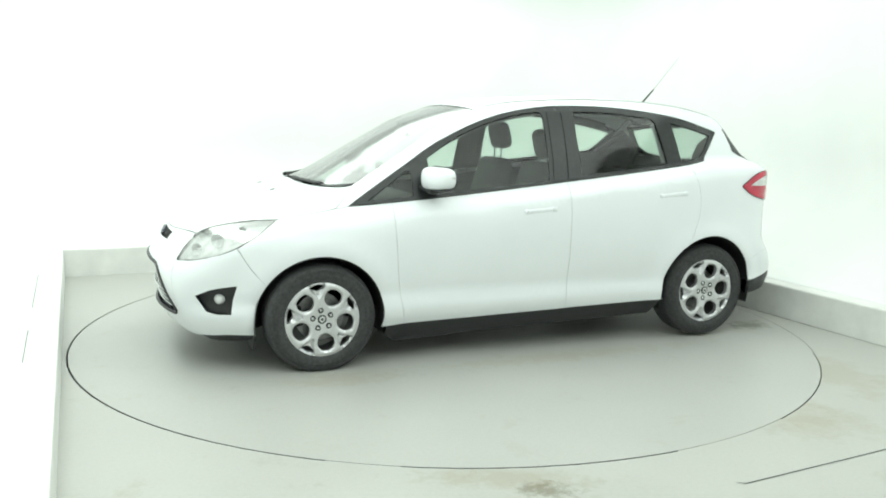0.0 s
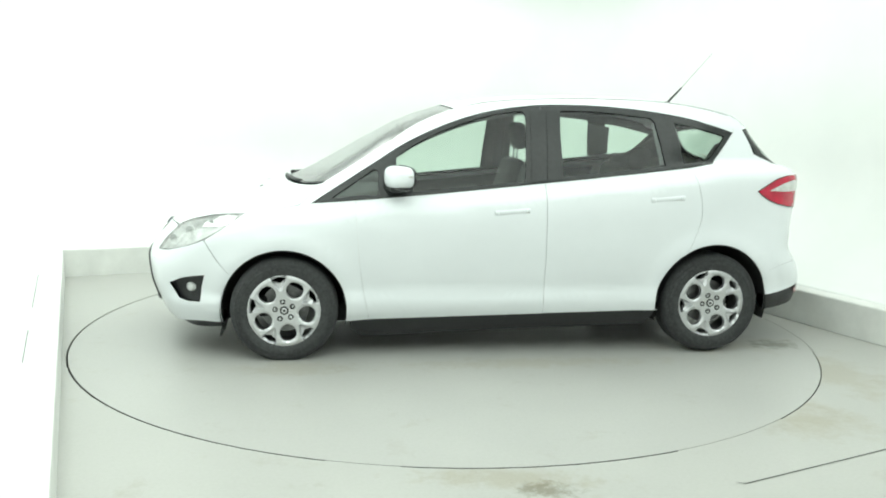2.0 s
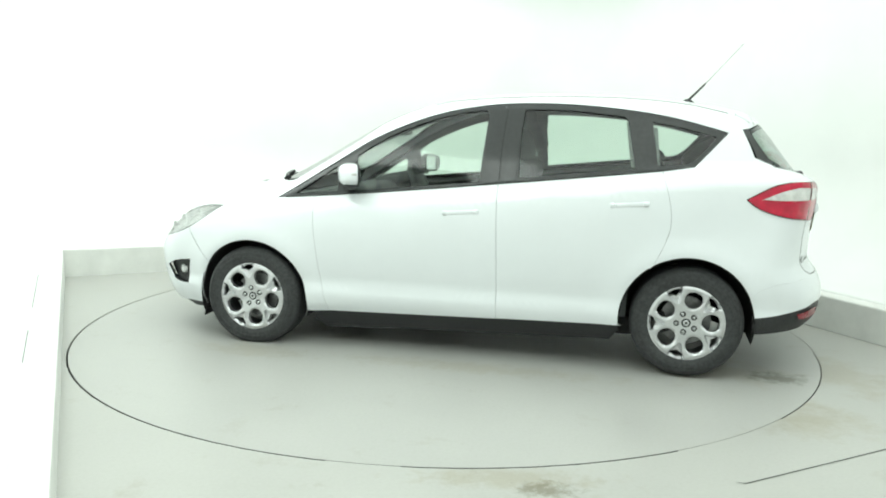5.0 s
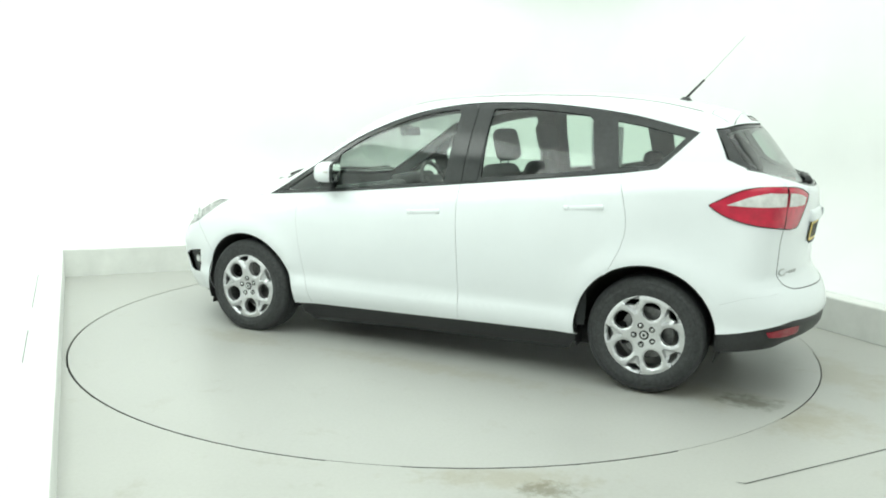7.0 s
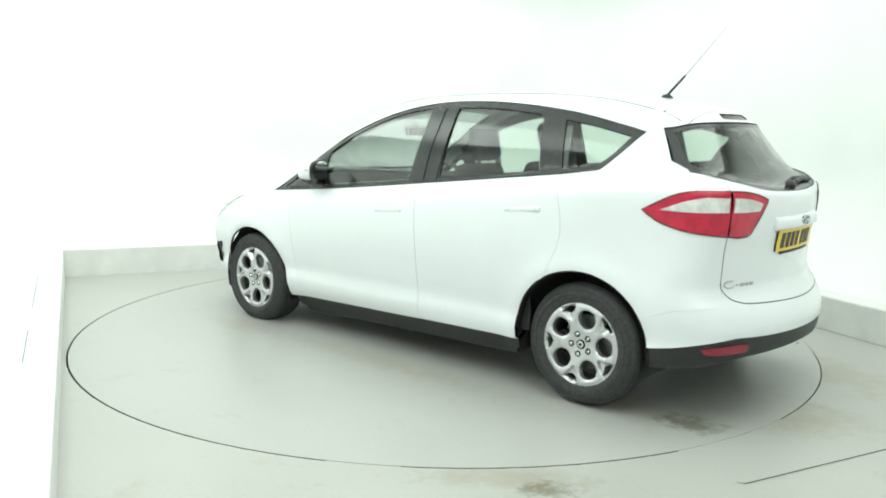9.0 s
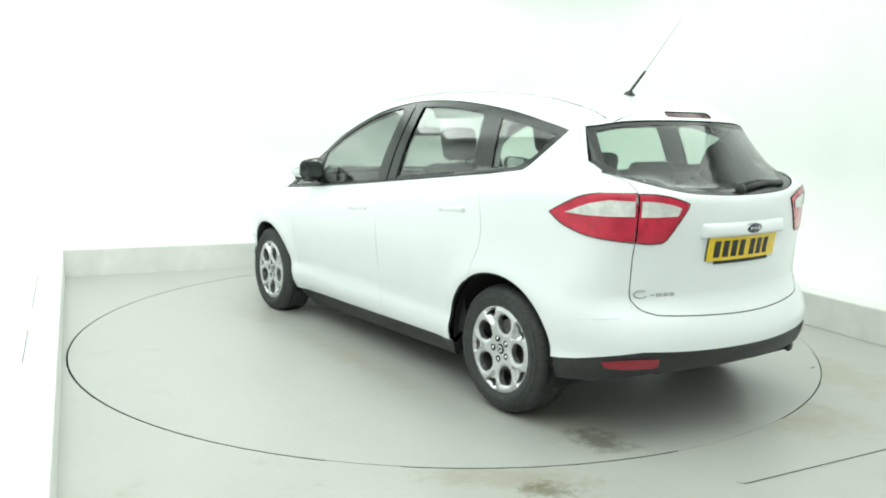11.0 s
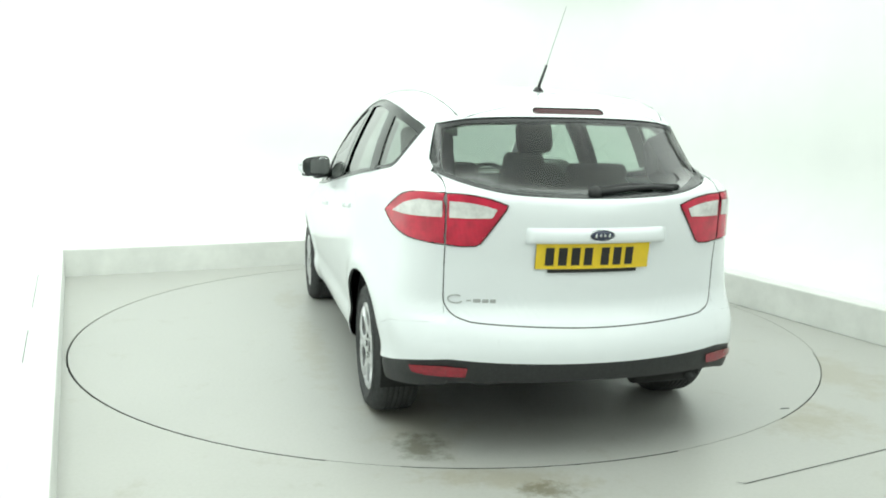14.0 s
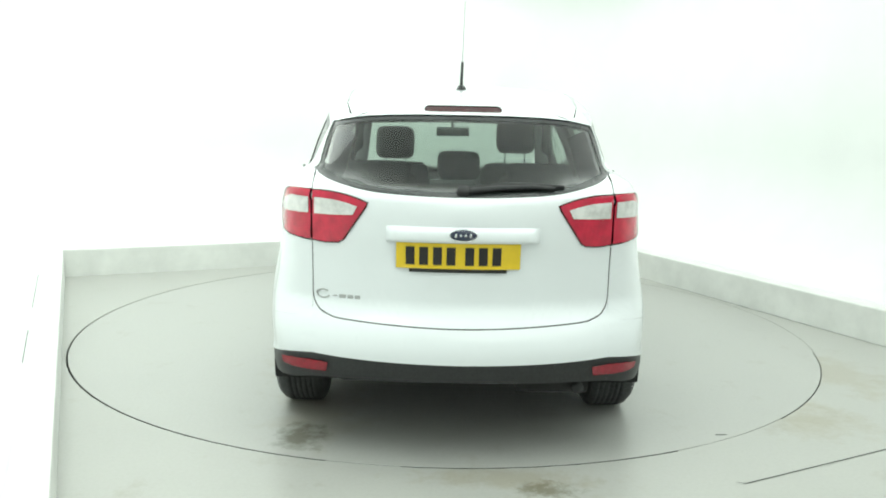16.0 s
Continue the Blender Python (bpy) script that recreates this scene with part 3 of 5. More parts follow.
def build_sides():
    # front door and rear door
    door = FRONT_SHUT[::-1] + belt_between(0.90, -0.22) + poly_line([(-0.228, belt_z(-0.228)), (-0.238, 0.6), (-0.238, 0.262), (0.823, 0.232)])[:-1]
    a0 = math.degrees(math.atan2(0.63 - REAR_ARCH[1], -1.115 - REAR_ARCH[0]))
    rear = (poly_line([(-0.238, 0.264), (-0.238, 0.6), (-0.228, belt_z(-0.228))]) + belt_between(-0.24, -1.14) + REAR_SHUT
            + arc(*REAR_ARCH, a0, -6)[1:] + [(-0.972, 0.283)])
    made = []
    for name, poly in (("front_door", door), ("rear_door", rear)):
        made.append(both(name, patch("side", poly, gap=0.0011), M_PAINT, car))
    # fender
    b0 = math.degrees(math.atan2(0.50 - FRONT_ARCH[1], 0.3))
    fender = (FRONT_SHUT + [(0.945, 0.225)] + arc(*FRONT_ARCH, 192, b0)
              + [(1.705, 0.60), (1.775, 0.712), (1.682, 0.771)] + smooth_line([(1.551, 0.862), (1.327, 0.900), (1.165, 0.928)]) + belt_between(1.15, 0.92))
    both("front_fender", patch("side", fender, gap=0.0004), M_PAINT, car)
    # quarter panel, with the pillar behind the side window
    tail_y = 0.632
    zs = np.linspace(1.185, 1.125, 8)
    pillar = [(float(on_tail(y, z)), z) for y, z in ((0.545, 1.440), (0.59, 1.405), (0.618, 1.32), (0.635, 1.25), (0.645, 1.206), (0.6445, 1.2), (0.638, 1.192))]
    below = [(float(on_tail(tail_y, z)), z) for z in np.linspace(0.905, 0.62, 20)]
    lamp = [(float(on_tail(tail_y, z)), z) for z in zs] + smooth_line([(float(on_tail(tail_y + 0.05, 1.124)), 1.124), (-1.84, 1.122), (-1.76, 1.106), (-1.68, 1.068), (-1.603, 1.027)]) + smooth_line([(-1.603, 1.022), (-1.67, 0.978), (-1.76, 0.945), (-1.86, 0.925)])
    c0 = math.degrees(math.atan2(0.47 - REAR_ARCH[1], -0.33))
    seam = [(x, float(on_top(x, SEAM_Y(x)))) for x in (-1.55, -1.60, -1.65)]
    quarter = (belt_between(-1.155, -1.33) + poly_line([(-1.325, 1.19), (-1.42, 1.29), (-1.505, 1.384)])[1:] + seam + pillar + lamp + below
               + [(-1.95, 0.584), (-1.80, 0.564), (-1.70, 0.529)] + arc(*REAR_ARCH, c0, a0) + REAR_SHUT[::-1][1:])
    both("quarter_panel", patch("side", quarter, step=0.035, gap=0.0006), M_PAINT, car)
    # the white band over the windows, with the windscreen pillar
    xs = np.linspace(-1.555, 1.098, 60)
    upper = [(x, float(on_top(x, SEAM_Y(x)))) for x in xs]
    band = ROOF_LINE[::-1] + [(1.20, 0.9225), (1.232, 0.9172)] + upper[::-1]
    both("roof_rail", patch("side", band, step=0.04, gap=0.0008), M_PAINT, car)
    # black sill
    sill = [(0.93, 0.222), (-0.96, 0.281), (-0.95, 0.235), (-0.90, 0.165), (0.86, 0.105), (0.93, 0.15)]
    both("sill", patch("side", sill, off=-0.012, rim=0.12), M_BLACK, car, "matt black sill")
    # black surround and panes
    g1 = [(1.045, 0.962), (0.80, 1.130), (0.775, 1.125), (0.77, 0.985)]
    g2 = smooth_line([(0.665, 1.205), (0.48, 1.318), (0.27, 1.407), (0.08, 1.463), (-0.085, 1.491)]) + [(-0.118, 1.488), (-0.132, 1.46), (-0.11, 1.072), (0.2, 1.04), (0.655, 0.993)]
    g3 = smooth_line([(-0.355, 1.498), (-0.6, 1.497), (-0.925, 1.466)]) + [(-0.95, 1.44), (-1.0, 1.175), (-0.345, 1.105), (-0.338, 1.47)]
    g4 = smooth_line([(-1.085, 1.438), (-1.25, 1.408), (-1.435, 1.362)]) + smooth_line([(-1.435, 1.355), (-1.36, 1.265), (-1.30, 1.216)]) + [(-1.27, 1.207), (-1.125, 1.192)]
    dlo = ROOF_LINE + poly_line([(-1.505, 1.384), (-1.42, 1.29), (-1.325, 1.19)])[1:] + BELT_LINE[::-1][1:-1]
    both("window_surround", patch("side", dlo, [g1, g2, g3, g4], step=0.05, off=-0.004, gap=0.001), M_TRIM, car, "gloss black window surround")
    for name, g in (("quarter_light", g1), ("front_window", g2), ("rear_window", g3), ("rear_quarter_light", g4)):
        for ob in both(name, patch("side", g, off=-0.009, gap=-0.004, rim=0), M_GLASS, car, "green-tinted side window glass"):
            ob.visible_shadow = False
    # glossy strips on the pillar between the doors, and the seal along the belt
    for x0, x1 in ((-0.142, -0.228), (-0.242, -0.330)):
        strip = poly_line([(x0, belt_z(x0) + 0.012), (x0 - 0.012, 1.3), (x0 - 0.02, 1.495)]) + poly_line([(x1 - 0.02, 1.497), (x1 - 0.006, 1.3), (x1, belt_z(x1) + 0.012)])
        both("pillar_strip", patch("side", strip, off=0.001, gap=0.001, rim=0.004), M_GLOSS, car, "gloss black door pillar strip")
    for s in (1, -1):
        pts = [(a, s * (float(on_side(a, b)) + 0.001), b + 0.006) for a, b in BELT_LINE[2:-3:2]]
        part("belt_seal", tube(pts, 0.005, 6), M_TRIM, car, "black belt-line seal", True)
        pts = [(x, s * float(SEAM_Y(x)), float(on_top(x, SEAM_Y(x))) + 0.0005) for x in np.linspace(0.22, -1.50, 30)]
        part("roof_moulding", tube(pts, 0.0045, 6), M_MOULD, car, "grey roof joint moulding", True)
    # inner door trim
    trim = belt_between(0.95, -1.05) + [(-1.0, 0.3), (0.95, 0.3)]
    both("door_trim", patch("side", trim, off=-0.07, rim=0), M_DASH, car, "dark door lining")
    back = belt_between(-1.06, -1.33) + [(-1.45, 1.30), (-1.60, 1.18), (-1.75, 1.0), (-1.8, 0.7), (-1.06, 0.7)]
    both("boot_trim", patch("side", back, off=-0.06, rim=0), M_DASH, car, "dark boot lining")
    pillar = [(-1.45, 1.345), (-1.34, 1.21), (-1.45, 1.15), (-1.62, 1.14), (-1.72, 1.19), (-1.64, 1.32), (-1.55, 1.40)]
    both("tail_pillar_trim", patch("side", pillar, step=0.04, off=-0.03, rim=0.09), M_DASH, car, "dark rear pillar lining")
    post = [(-0.975, 1.185), (-0.935, 1.452), (-1.12, 1.418), (-1.14, 1.205)]
    both("rear_door_pillar_trim", patch("side", post, step=0.04, off=-0.035, rim=0), M_PILLAR, car, "grey rear door pillar lining")
    rail = [(a, b + 0.012) for a, b in ROOF_LINE if -1.40 < a < 0.75]
    both("rail_trim", patch("side", [(a, b - 0.05) for a, b in rail] + [(a, b + 0.025) for a, b in rail[::-1]], step=0.05, off=-0.028, rim=0), M_DASH, car, "dark roof rail lining")
    inner = [(1.15, 0.90), (1.15, 0.70), (0.93, 0.65), (0.93, 0.25), (-0.93, 0.30), (-0.93, 0.58), (-1.08, 0.73), (-1.40, 0.75), (-1.75, 0.66), (-1.75, 0.96), (-1.40, 1.15), (-0.2, 1.03)]
    both("door_frame", patch("side", inner, off=-0.015, rim=0), M_INNER, car, "painted door opening")
    for poly in ([(-1.66, 0.60), (-1.95, 0.63), (-1.97, 0.55), (-1.72, 0.50)], [(1.69, 0.52), (1.71, 0.62), (1.79, 0.73), (1.83, 0.68), (1.76, 0.52)]):
        both("joint_backing", patch("side", poly, step=0.04, off=-0.008, rim=0), M_INNER, car, "painted flange behind the joint")
    # door handles
    for x0, z0, host in ((-0.02, 0.888, made[0]), (-0.98, 0.972, made[1])):
        for i, side in enumerate((1, -1)):
            y = float(on_side(x0, z0))
            bm = box(0.215, 0.016, 0.026, pose(x0, side * (y - 0.0045), z0 + 0.006, 0, 5, 0), 0.0072, 4)
            bm = merge(bm, box(0.03, 0.03, 0.026, pose(x0 + 0.092, side * (y - 0.006), z0), 0.006), box(0.03, 0.03, 0.026, pose(x0 - 0.092, side * (y - 0.006), z0 + 0.014), 0.006))
            part("handle", bm, M_PAINT, host[i], "body-coloured pull handle", True)


build_sides()


BRAKE = [(0.158, 1.455), (-0.158, 1.455), (-0.170, 1.459), (-0.173, 1.467), (-0.167, 1.477), (-0.155, 1.483), (0.155, 1.483), (0.167, 1.477), (0.173, 1.467), (0.170, 1.459)]


def build_top():
    xs = np.linspace(-1.655, 0.30, 40)
    left = [(x, float(SEAM_Y(x))) for x in xs]
    front = [(0.30 + 0.035 * (1 - (y / 0.555) ** 2), y) for y in np.linspace(0.555, -0.555, 16)]
    rear = left + front + [(x, -y) for x, y in left[::-1]]
    cut = float(SEAM_Y(-1.545))
    split = [(-1.545, cut)] + [q for q in rear if q[0] > -1.545] + [(-1.545, -cut)]
    panel("roof", patch("top", split, step=0.06, gap=0.0008), M_PAINT, car)
    panel("headlining", patch("top", [(q[0], q[1] * 0.97) for q in split], step=0.1, off=-0.035, rim=0), M_LINING, car, "pale grey headlining")
    spoiler = [q for q in rear if q[0] < -1.546 and q[1] > 0] + [(-1.546, cut), (-1.546, -cut)] + [q for q in rear if q[0] < -1.546 and q[1] < 0]
    ys = np.linspace(0.48, -0.48, 16)
    lip = [(float(y), float(on_top(-1.655, y))) for y in ys]
    a = patch("top", spoiler, step=0.05, gap=0.0015)
    window_top = smooth_line([(-0.592, 1.405), (-0.44, 1.430), (-0.2, 1.440), (0.2, 1.440), (0.44, 1.430), (0.592, 1.405)])
    b = patch("tail", lip + [(-0.535, 1.455)] + window_top + [(0.535, 1.455)], [BRAKE], step=0.05, gap=0.0005)
    sp = panel("spoiler", joined(a, b), M_PAINT, car, "white roof spoiler")
    panel("brake_light", patch("tail", BRAKE, off=-0.004), M_MAROON, sp, "dark red high-level brake light")
    # windscreen and its dark rim
    pts = [(x, float(SEAM_Y(x)) - 0.004) for x in np.linspace(0.305, 1.092, 24)]
    base = [(screen_foot(y), y) for y in np.linspace(0.668, -0.668, 22)]
    top = [(0.3035 + 0.035 * (1 - (y / 0.555) ** 2), y) for y in np.linspace(-0.55, 0.55, 14)]
    outer = pts + base + [(x, -y) for x, y in pts[::-1]] + top
    ob = panel("windscreen", patch("top", outer, step=0.06, off=-0.003, rim=0.006), M_SCREEN, car, "raked windscreen reflecting the white booth")
    ob.visible_shadow = False
    low = [(x - 0.02, y * 0.985) for x, y in base]
    panel("windscreen_border", patch("top", base + low[::-1], step=0.05, off=-0.001, gap=0.0015, rim=0.002), M_TRIM, car, "black foot of the windscreen")
    # scuttle, bonnet
    edge = [(screen_foot(y) + 0.002, y) for y in np.linspace(0.66, -0.66, 22)]
    lead = [(screen_foot(y) + 0.020, y) for y in np.linspace(-0.66, 0.66, 22)]
    panel("scuttle", patch("top", edge + lead, off=-0.012), M_BLACK, car, "black windscreen scuttle")
    line = [q for q in smooth_line([(1.165, 0.928), (1.327, 0.900), (1.551, 0.862)]) if q[0] > 1.235] + smooth_line([(1.551, 0.862), (1.68, 0.852), (1.803, 0.828), (1.90, 0.80), (1.969, 0.765)])[1:]
    foot = [(x, float(np.interp(x, [1.098, 1.232], [float(on_top(1.098, SEAM_Y(1.098))), 0.9172]))) for x in np.linspace(1.10, 1.235, 12)]
    hood_side = [(x, float(on_side(x, z))) for x, z in foot + line]
    nose_edge = [(2.02 + 0.075 * (1 - (y / 0.41) ** 2), y) for y in np.linspace(0.41, -0.41, 14)]
    back = [(screen_foot(y) + (0.022 if abs(y) < 0.66 else 0.004), y) for y in np.linspace(-0.655, 0.655, 24)]
    panel("bonnet", patch("top", hood_side + nose_edge + [(x, -y) for x, y in hood_side[::-1]] + back, step=0.06), M_PAINT, car, "white bonnet")
    return sp


build_top()

NOSE_TOP = [(float(y), float(on_top(2.02 + 0.075 * (1 - (y / 0.41) ** 2), y))) for y in np.linspace(0.41, -0.41, 14)]
HEADLAMP = smooth_line([(1.551, 0.862), (1.68, 0.852), (1.803, 0.828), (1.90, 0.80), (1.969, 0.765)]) + smooth_line([(2.03, 0.70), (2.078, 0.632), (2.0, 0.640), (1.832, 0.691), (1.682, 0.771), (1.60, 0.83)])[:]


def build_front():
    seam_y = 0.60
    seam = [(float(on_nose(seam_y, z)), z) for z in np.linspace(0.195, 0.625, 12)]
    fog = [(1.995, 0.446), (1.92, 0.482), (1.85, 0.496), (1.78, 0.505), (1.80, 0.43), (1.812, 0.341), (1.885, 0.342), (1.94, 0.357)]
    b0 = math.degrees(math.atan2(0.50 - FRONT_ARCH[1], 0.3))
    side = seam + [(2.0, 0.638), (1.832, 0.689), (1.778, 0.712), (1.708, 0.60)] + arc(*FRONT_ARCH, b0, -14, 12) + [(1.70, 0.215), (1.84, 0.216), (1.97, 0.203)]
    p1 = patch("side", side, [fog], step=0.03, gap=0.0001)
    lamp_in = [(float(on_side(1.969, 0.765)), 0.765), (float(on_side(2.03, 0.70)), 0.70), (float(on_side(2.078, 0.632)), 0.632)]
    grille = smooth_line([(-0.36, 0.575), (0.0, 0.585), (0.36, 0.575)]) + smooth_line([(0.40, 0.56), (0.50, 0.45), (0.575, 0.335), (0.55, 0.315)]) + smooth_line([(0.50, 0.31), (0.0, 0.30), (-0.50, 0.31)]) + smooth_line([(-0.55, 0.315), (-0.575, 0.335), (-0.50, 0.45), (-0.40, 0.56)])
    slot = smooth_line([(-0.30, 0.702), (0.0, 0.705), (0.30, 0.702)]) + smooth_line([(0.27, 0.742), (0.0, 0.746), (-0.27, 0.742)])
    nose = (NOSE_TOP + [(-a, b) for a, b in lamp_in] + [(-seam_y, 0.628)] + smooth_line([(-seam_y, 0.195), (-0.3, 0.19), (0.3, 0.19), (seam_y, 0.195)])
            + [(seam_y, 0.628)] + lamp_in[::-1])
    p2 = patch("nose", nose, [grille, slot], step=0.05, gap=0.0004)
    bumper = panel("front_bumper", joined(p1, mirrored(p1), p2), M_PAINT, car, "white front bumper with a wide lower intake")
    panel("grille", patch("nose", grille, step=0.05, off=-0.05, gap=-0.015), M_BLACK, bumper, "black lower grille")
    panel("upper_grille", patch("nose", slot, step=0.05, off=-0.03, gap=-0.01), M_BLACK, bumper, "narrow black upper grille")
    frame_line = [(float(on_nose(y, z)) - 0.002, y, z) for y, z in grille + grille[:1]]
    part("grille_frame", tube(frame_line, 0.011, 6), M_BLACK, bumper, "black grille frame", True)
    for z in (0.335, 0.362, 0.389, 0.416):
        w = float(np.interp(z, [0.33, 0.56], [0.56, 0.40]))
        pts = [(float(on_nose(y, z)) - 0.03, y, z) for y in np.linspace(-w, w, 14)]
        part("grille_bar", tube(pts, 0.0055, 6), M_CHROME if z > 0.33 else M_BLACK, bumper, "bright grille bar", True)
    inner = patch("tail", poly_line([(0.66, 1.1), (-0.66, 1.1)]) + poly_line([(-0.66, 0.5), (0.66, 0.5)]), step=0.08, off=-0.03, rim=0)
    panel("gate_frame", inner, M_INNER, car, "painted boot opening")
    both("gate_jamb", patch("tail", poly_line([(0.59, 1.185), (0.66, 1.205), (0.69, 1.17)]) + poly_line([(0.69, 0.5), (0.59, 0.5)]), step=0.03, off=-0.012, rim=0), M_INNER, car, "painted boot jamb")
    # badge
    z = 0.725
    bm = lathe([(0.0, 0.012), (0.8, 0.012), (0.92, 0.008), (1.0, 0.0)], 32, "z")
    bm.transform(Matrix.Translation((float(on_nose(0, z)) - 0.002, 0, z)) @ Euler((0, radians(62), 0)).to_matrix().to_4x4() @ Matrix.Diagonal((0.032, 0.075, 1, 1)))
    part("badge", bm, M_BADGE, car, "dark oval badge on the nose", True)
    # fog lamp recesses
    for s in (1, -1):
        p = patch("side", fog, off=-0.03, gap=-0.012, rim=0)
        q = panel("fog_recess", p if s > 0 else mirrored(p), M_BLACK, bumper, "black fog lamp recess")
        y = float(on_side(1.875, 0.42))
        bm = lathe([(0.0, 0.010), (0.022, 0.007), (0.027, 0.0), (0.03, -0.02)], 24, "y")
        bm.transform(pose(1.875, s * (y - 0.022), 0.425, 0, 0, -42 * s) @ Matrix.Diagonal((1, s, 1, 1)))
        part("fog_lamp", bm, M_REFLECTOR, q, "round clear fog lamp", True)
    # headlamps
    shell = patch("side", HEADLAMP, step=0.035, off=-0.045, gap=-0.001, rim=-0.046)
    lens = patch("side", HEADLAMP, step=0.035, off=0.0, gap=0.003, rim=0.012)
    for s in (1, -1):
        f = (lambda q: q) if s > 0 else mirrored
        hl = panel("headlamp", f(shell), M_REFLECTOR, car, "large swept-back clear headlamp")
        ob = panel("lens", f(lens), M_CLEAR, hl, "clear lens")
        ob.visible_shadow = False
        pts = [(x, s * (float(on_side(x, z)) - 0.001), z) for x, z in HEADLAMP[::2] + HEADLAMP[:1]]
        part("lamp_seal", tube(pts, 0.0026, 6), M_DISC, hl, "grey seal round the lens", True)
        for x, z, r in ((1.86, 0.745, 0.042), (1.965, 0.695, 0.034), (1.73, 0.80, 0.026)):
            y = float(on_side(x, z))
            bm = lathe([(r, 0.012), (r * 0.93, 0.016), (r * 0.85, 0.008), (r * 0.5, 0.002), (0.0, 0.0)], 24, "y")
            bm.transform(pose(x, s * (y - 0.035), z, 0, 0, -38 * s) @ Matrix.Diagonal((1, s, 1, 1)))
            part("lamp_bowl", bm, M_REFLECTOR, hl, "chromed lamp bowl", True)
    # black lower lip
    lip = patch("nose", poly_line([(0.6, 0.194), (-0.6, 0.194)]) + poly_line([(-0.6, 0.135), (0.6, 0.135)]), off=-0.02, rim=0.2)
    lip2 = patch("side", [(float(on_nose(0.6, 0.19)), 0.194), (1.84, 0.213), (1.68, 0.212), (1.68, 0.165), (1.84, 0.150), (float(on_nose(0.6, 0.14)), 0.138)], off=-0.02, rim=0.1)
    panel("front_lip", joined(lip, lip2, mirrored(lip2)), M_BLACK, car, "matt black lower bumper lip")


build_front()


def swept(ys, z0, section):
    """A strip that follows the tail across the car at one height; section: (behind, above) points."""
    bm = bmesh.new()
    rings = []
    for k, y in enumerate(ys):
        fade = min(1.0, 0.35 + 0.5 * min(k, len(ys) - 1 - k))
        x = float(on_tail(y, z0))
        rings.append([bm.verts.new((x + (dx * fade if dx < 0 else dx), y, z0 + dz)) for dx, dz in section])
    n = len(section)
    for a, b in zip(rings, rings[1:]):
        for i in range(n):
            bm.faces.new((a[i], a[(i + 1) % n], b[(i + 1) % n], b[i]))
    bm.faces.new(rings[0])
    bm.faces.new(rings[-1][::-1])
    bmesh.ops.recalc_face_normals(bm, faces=bm.faces)
    return bm


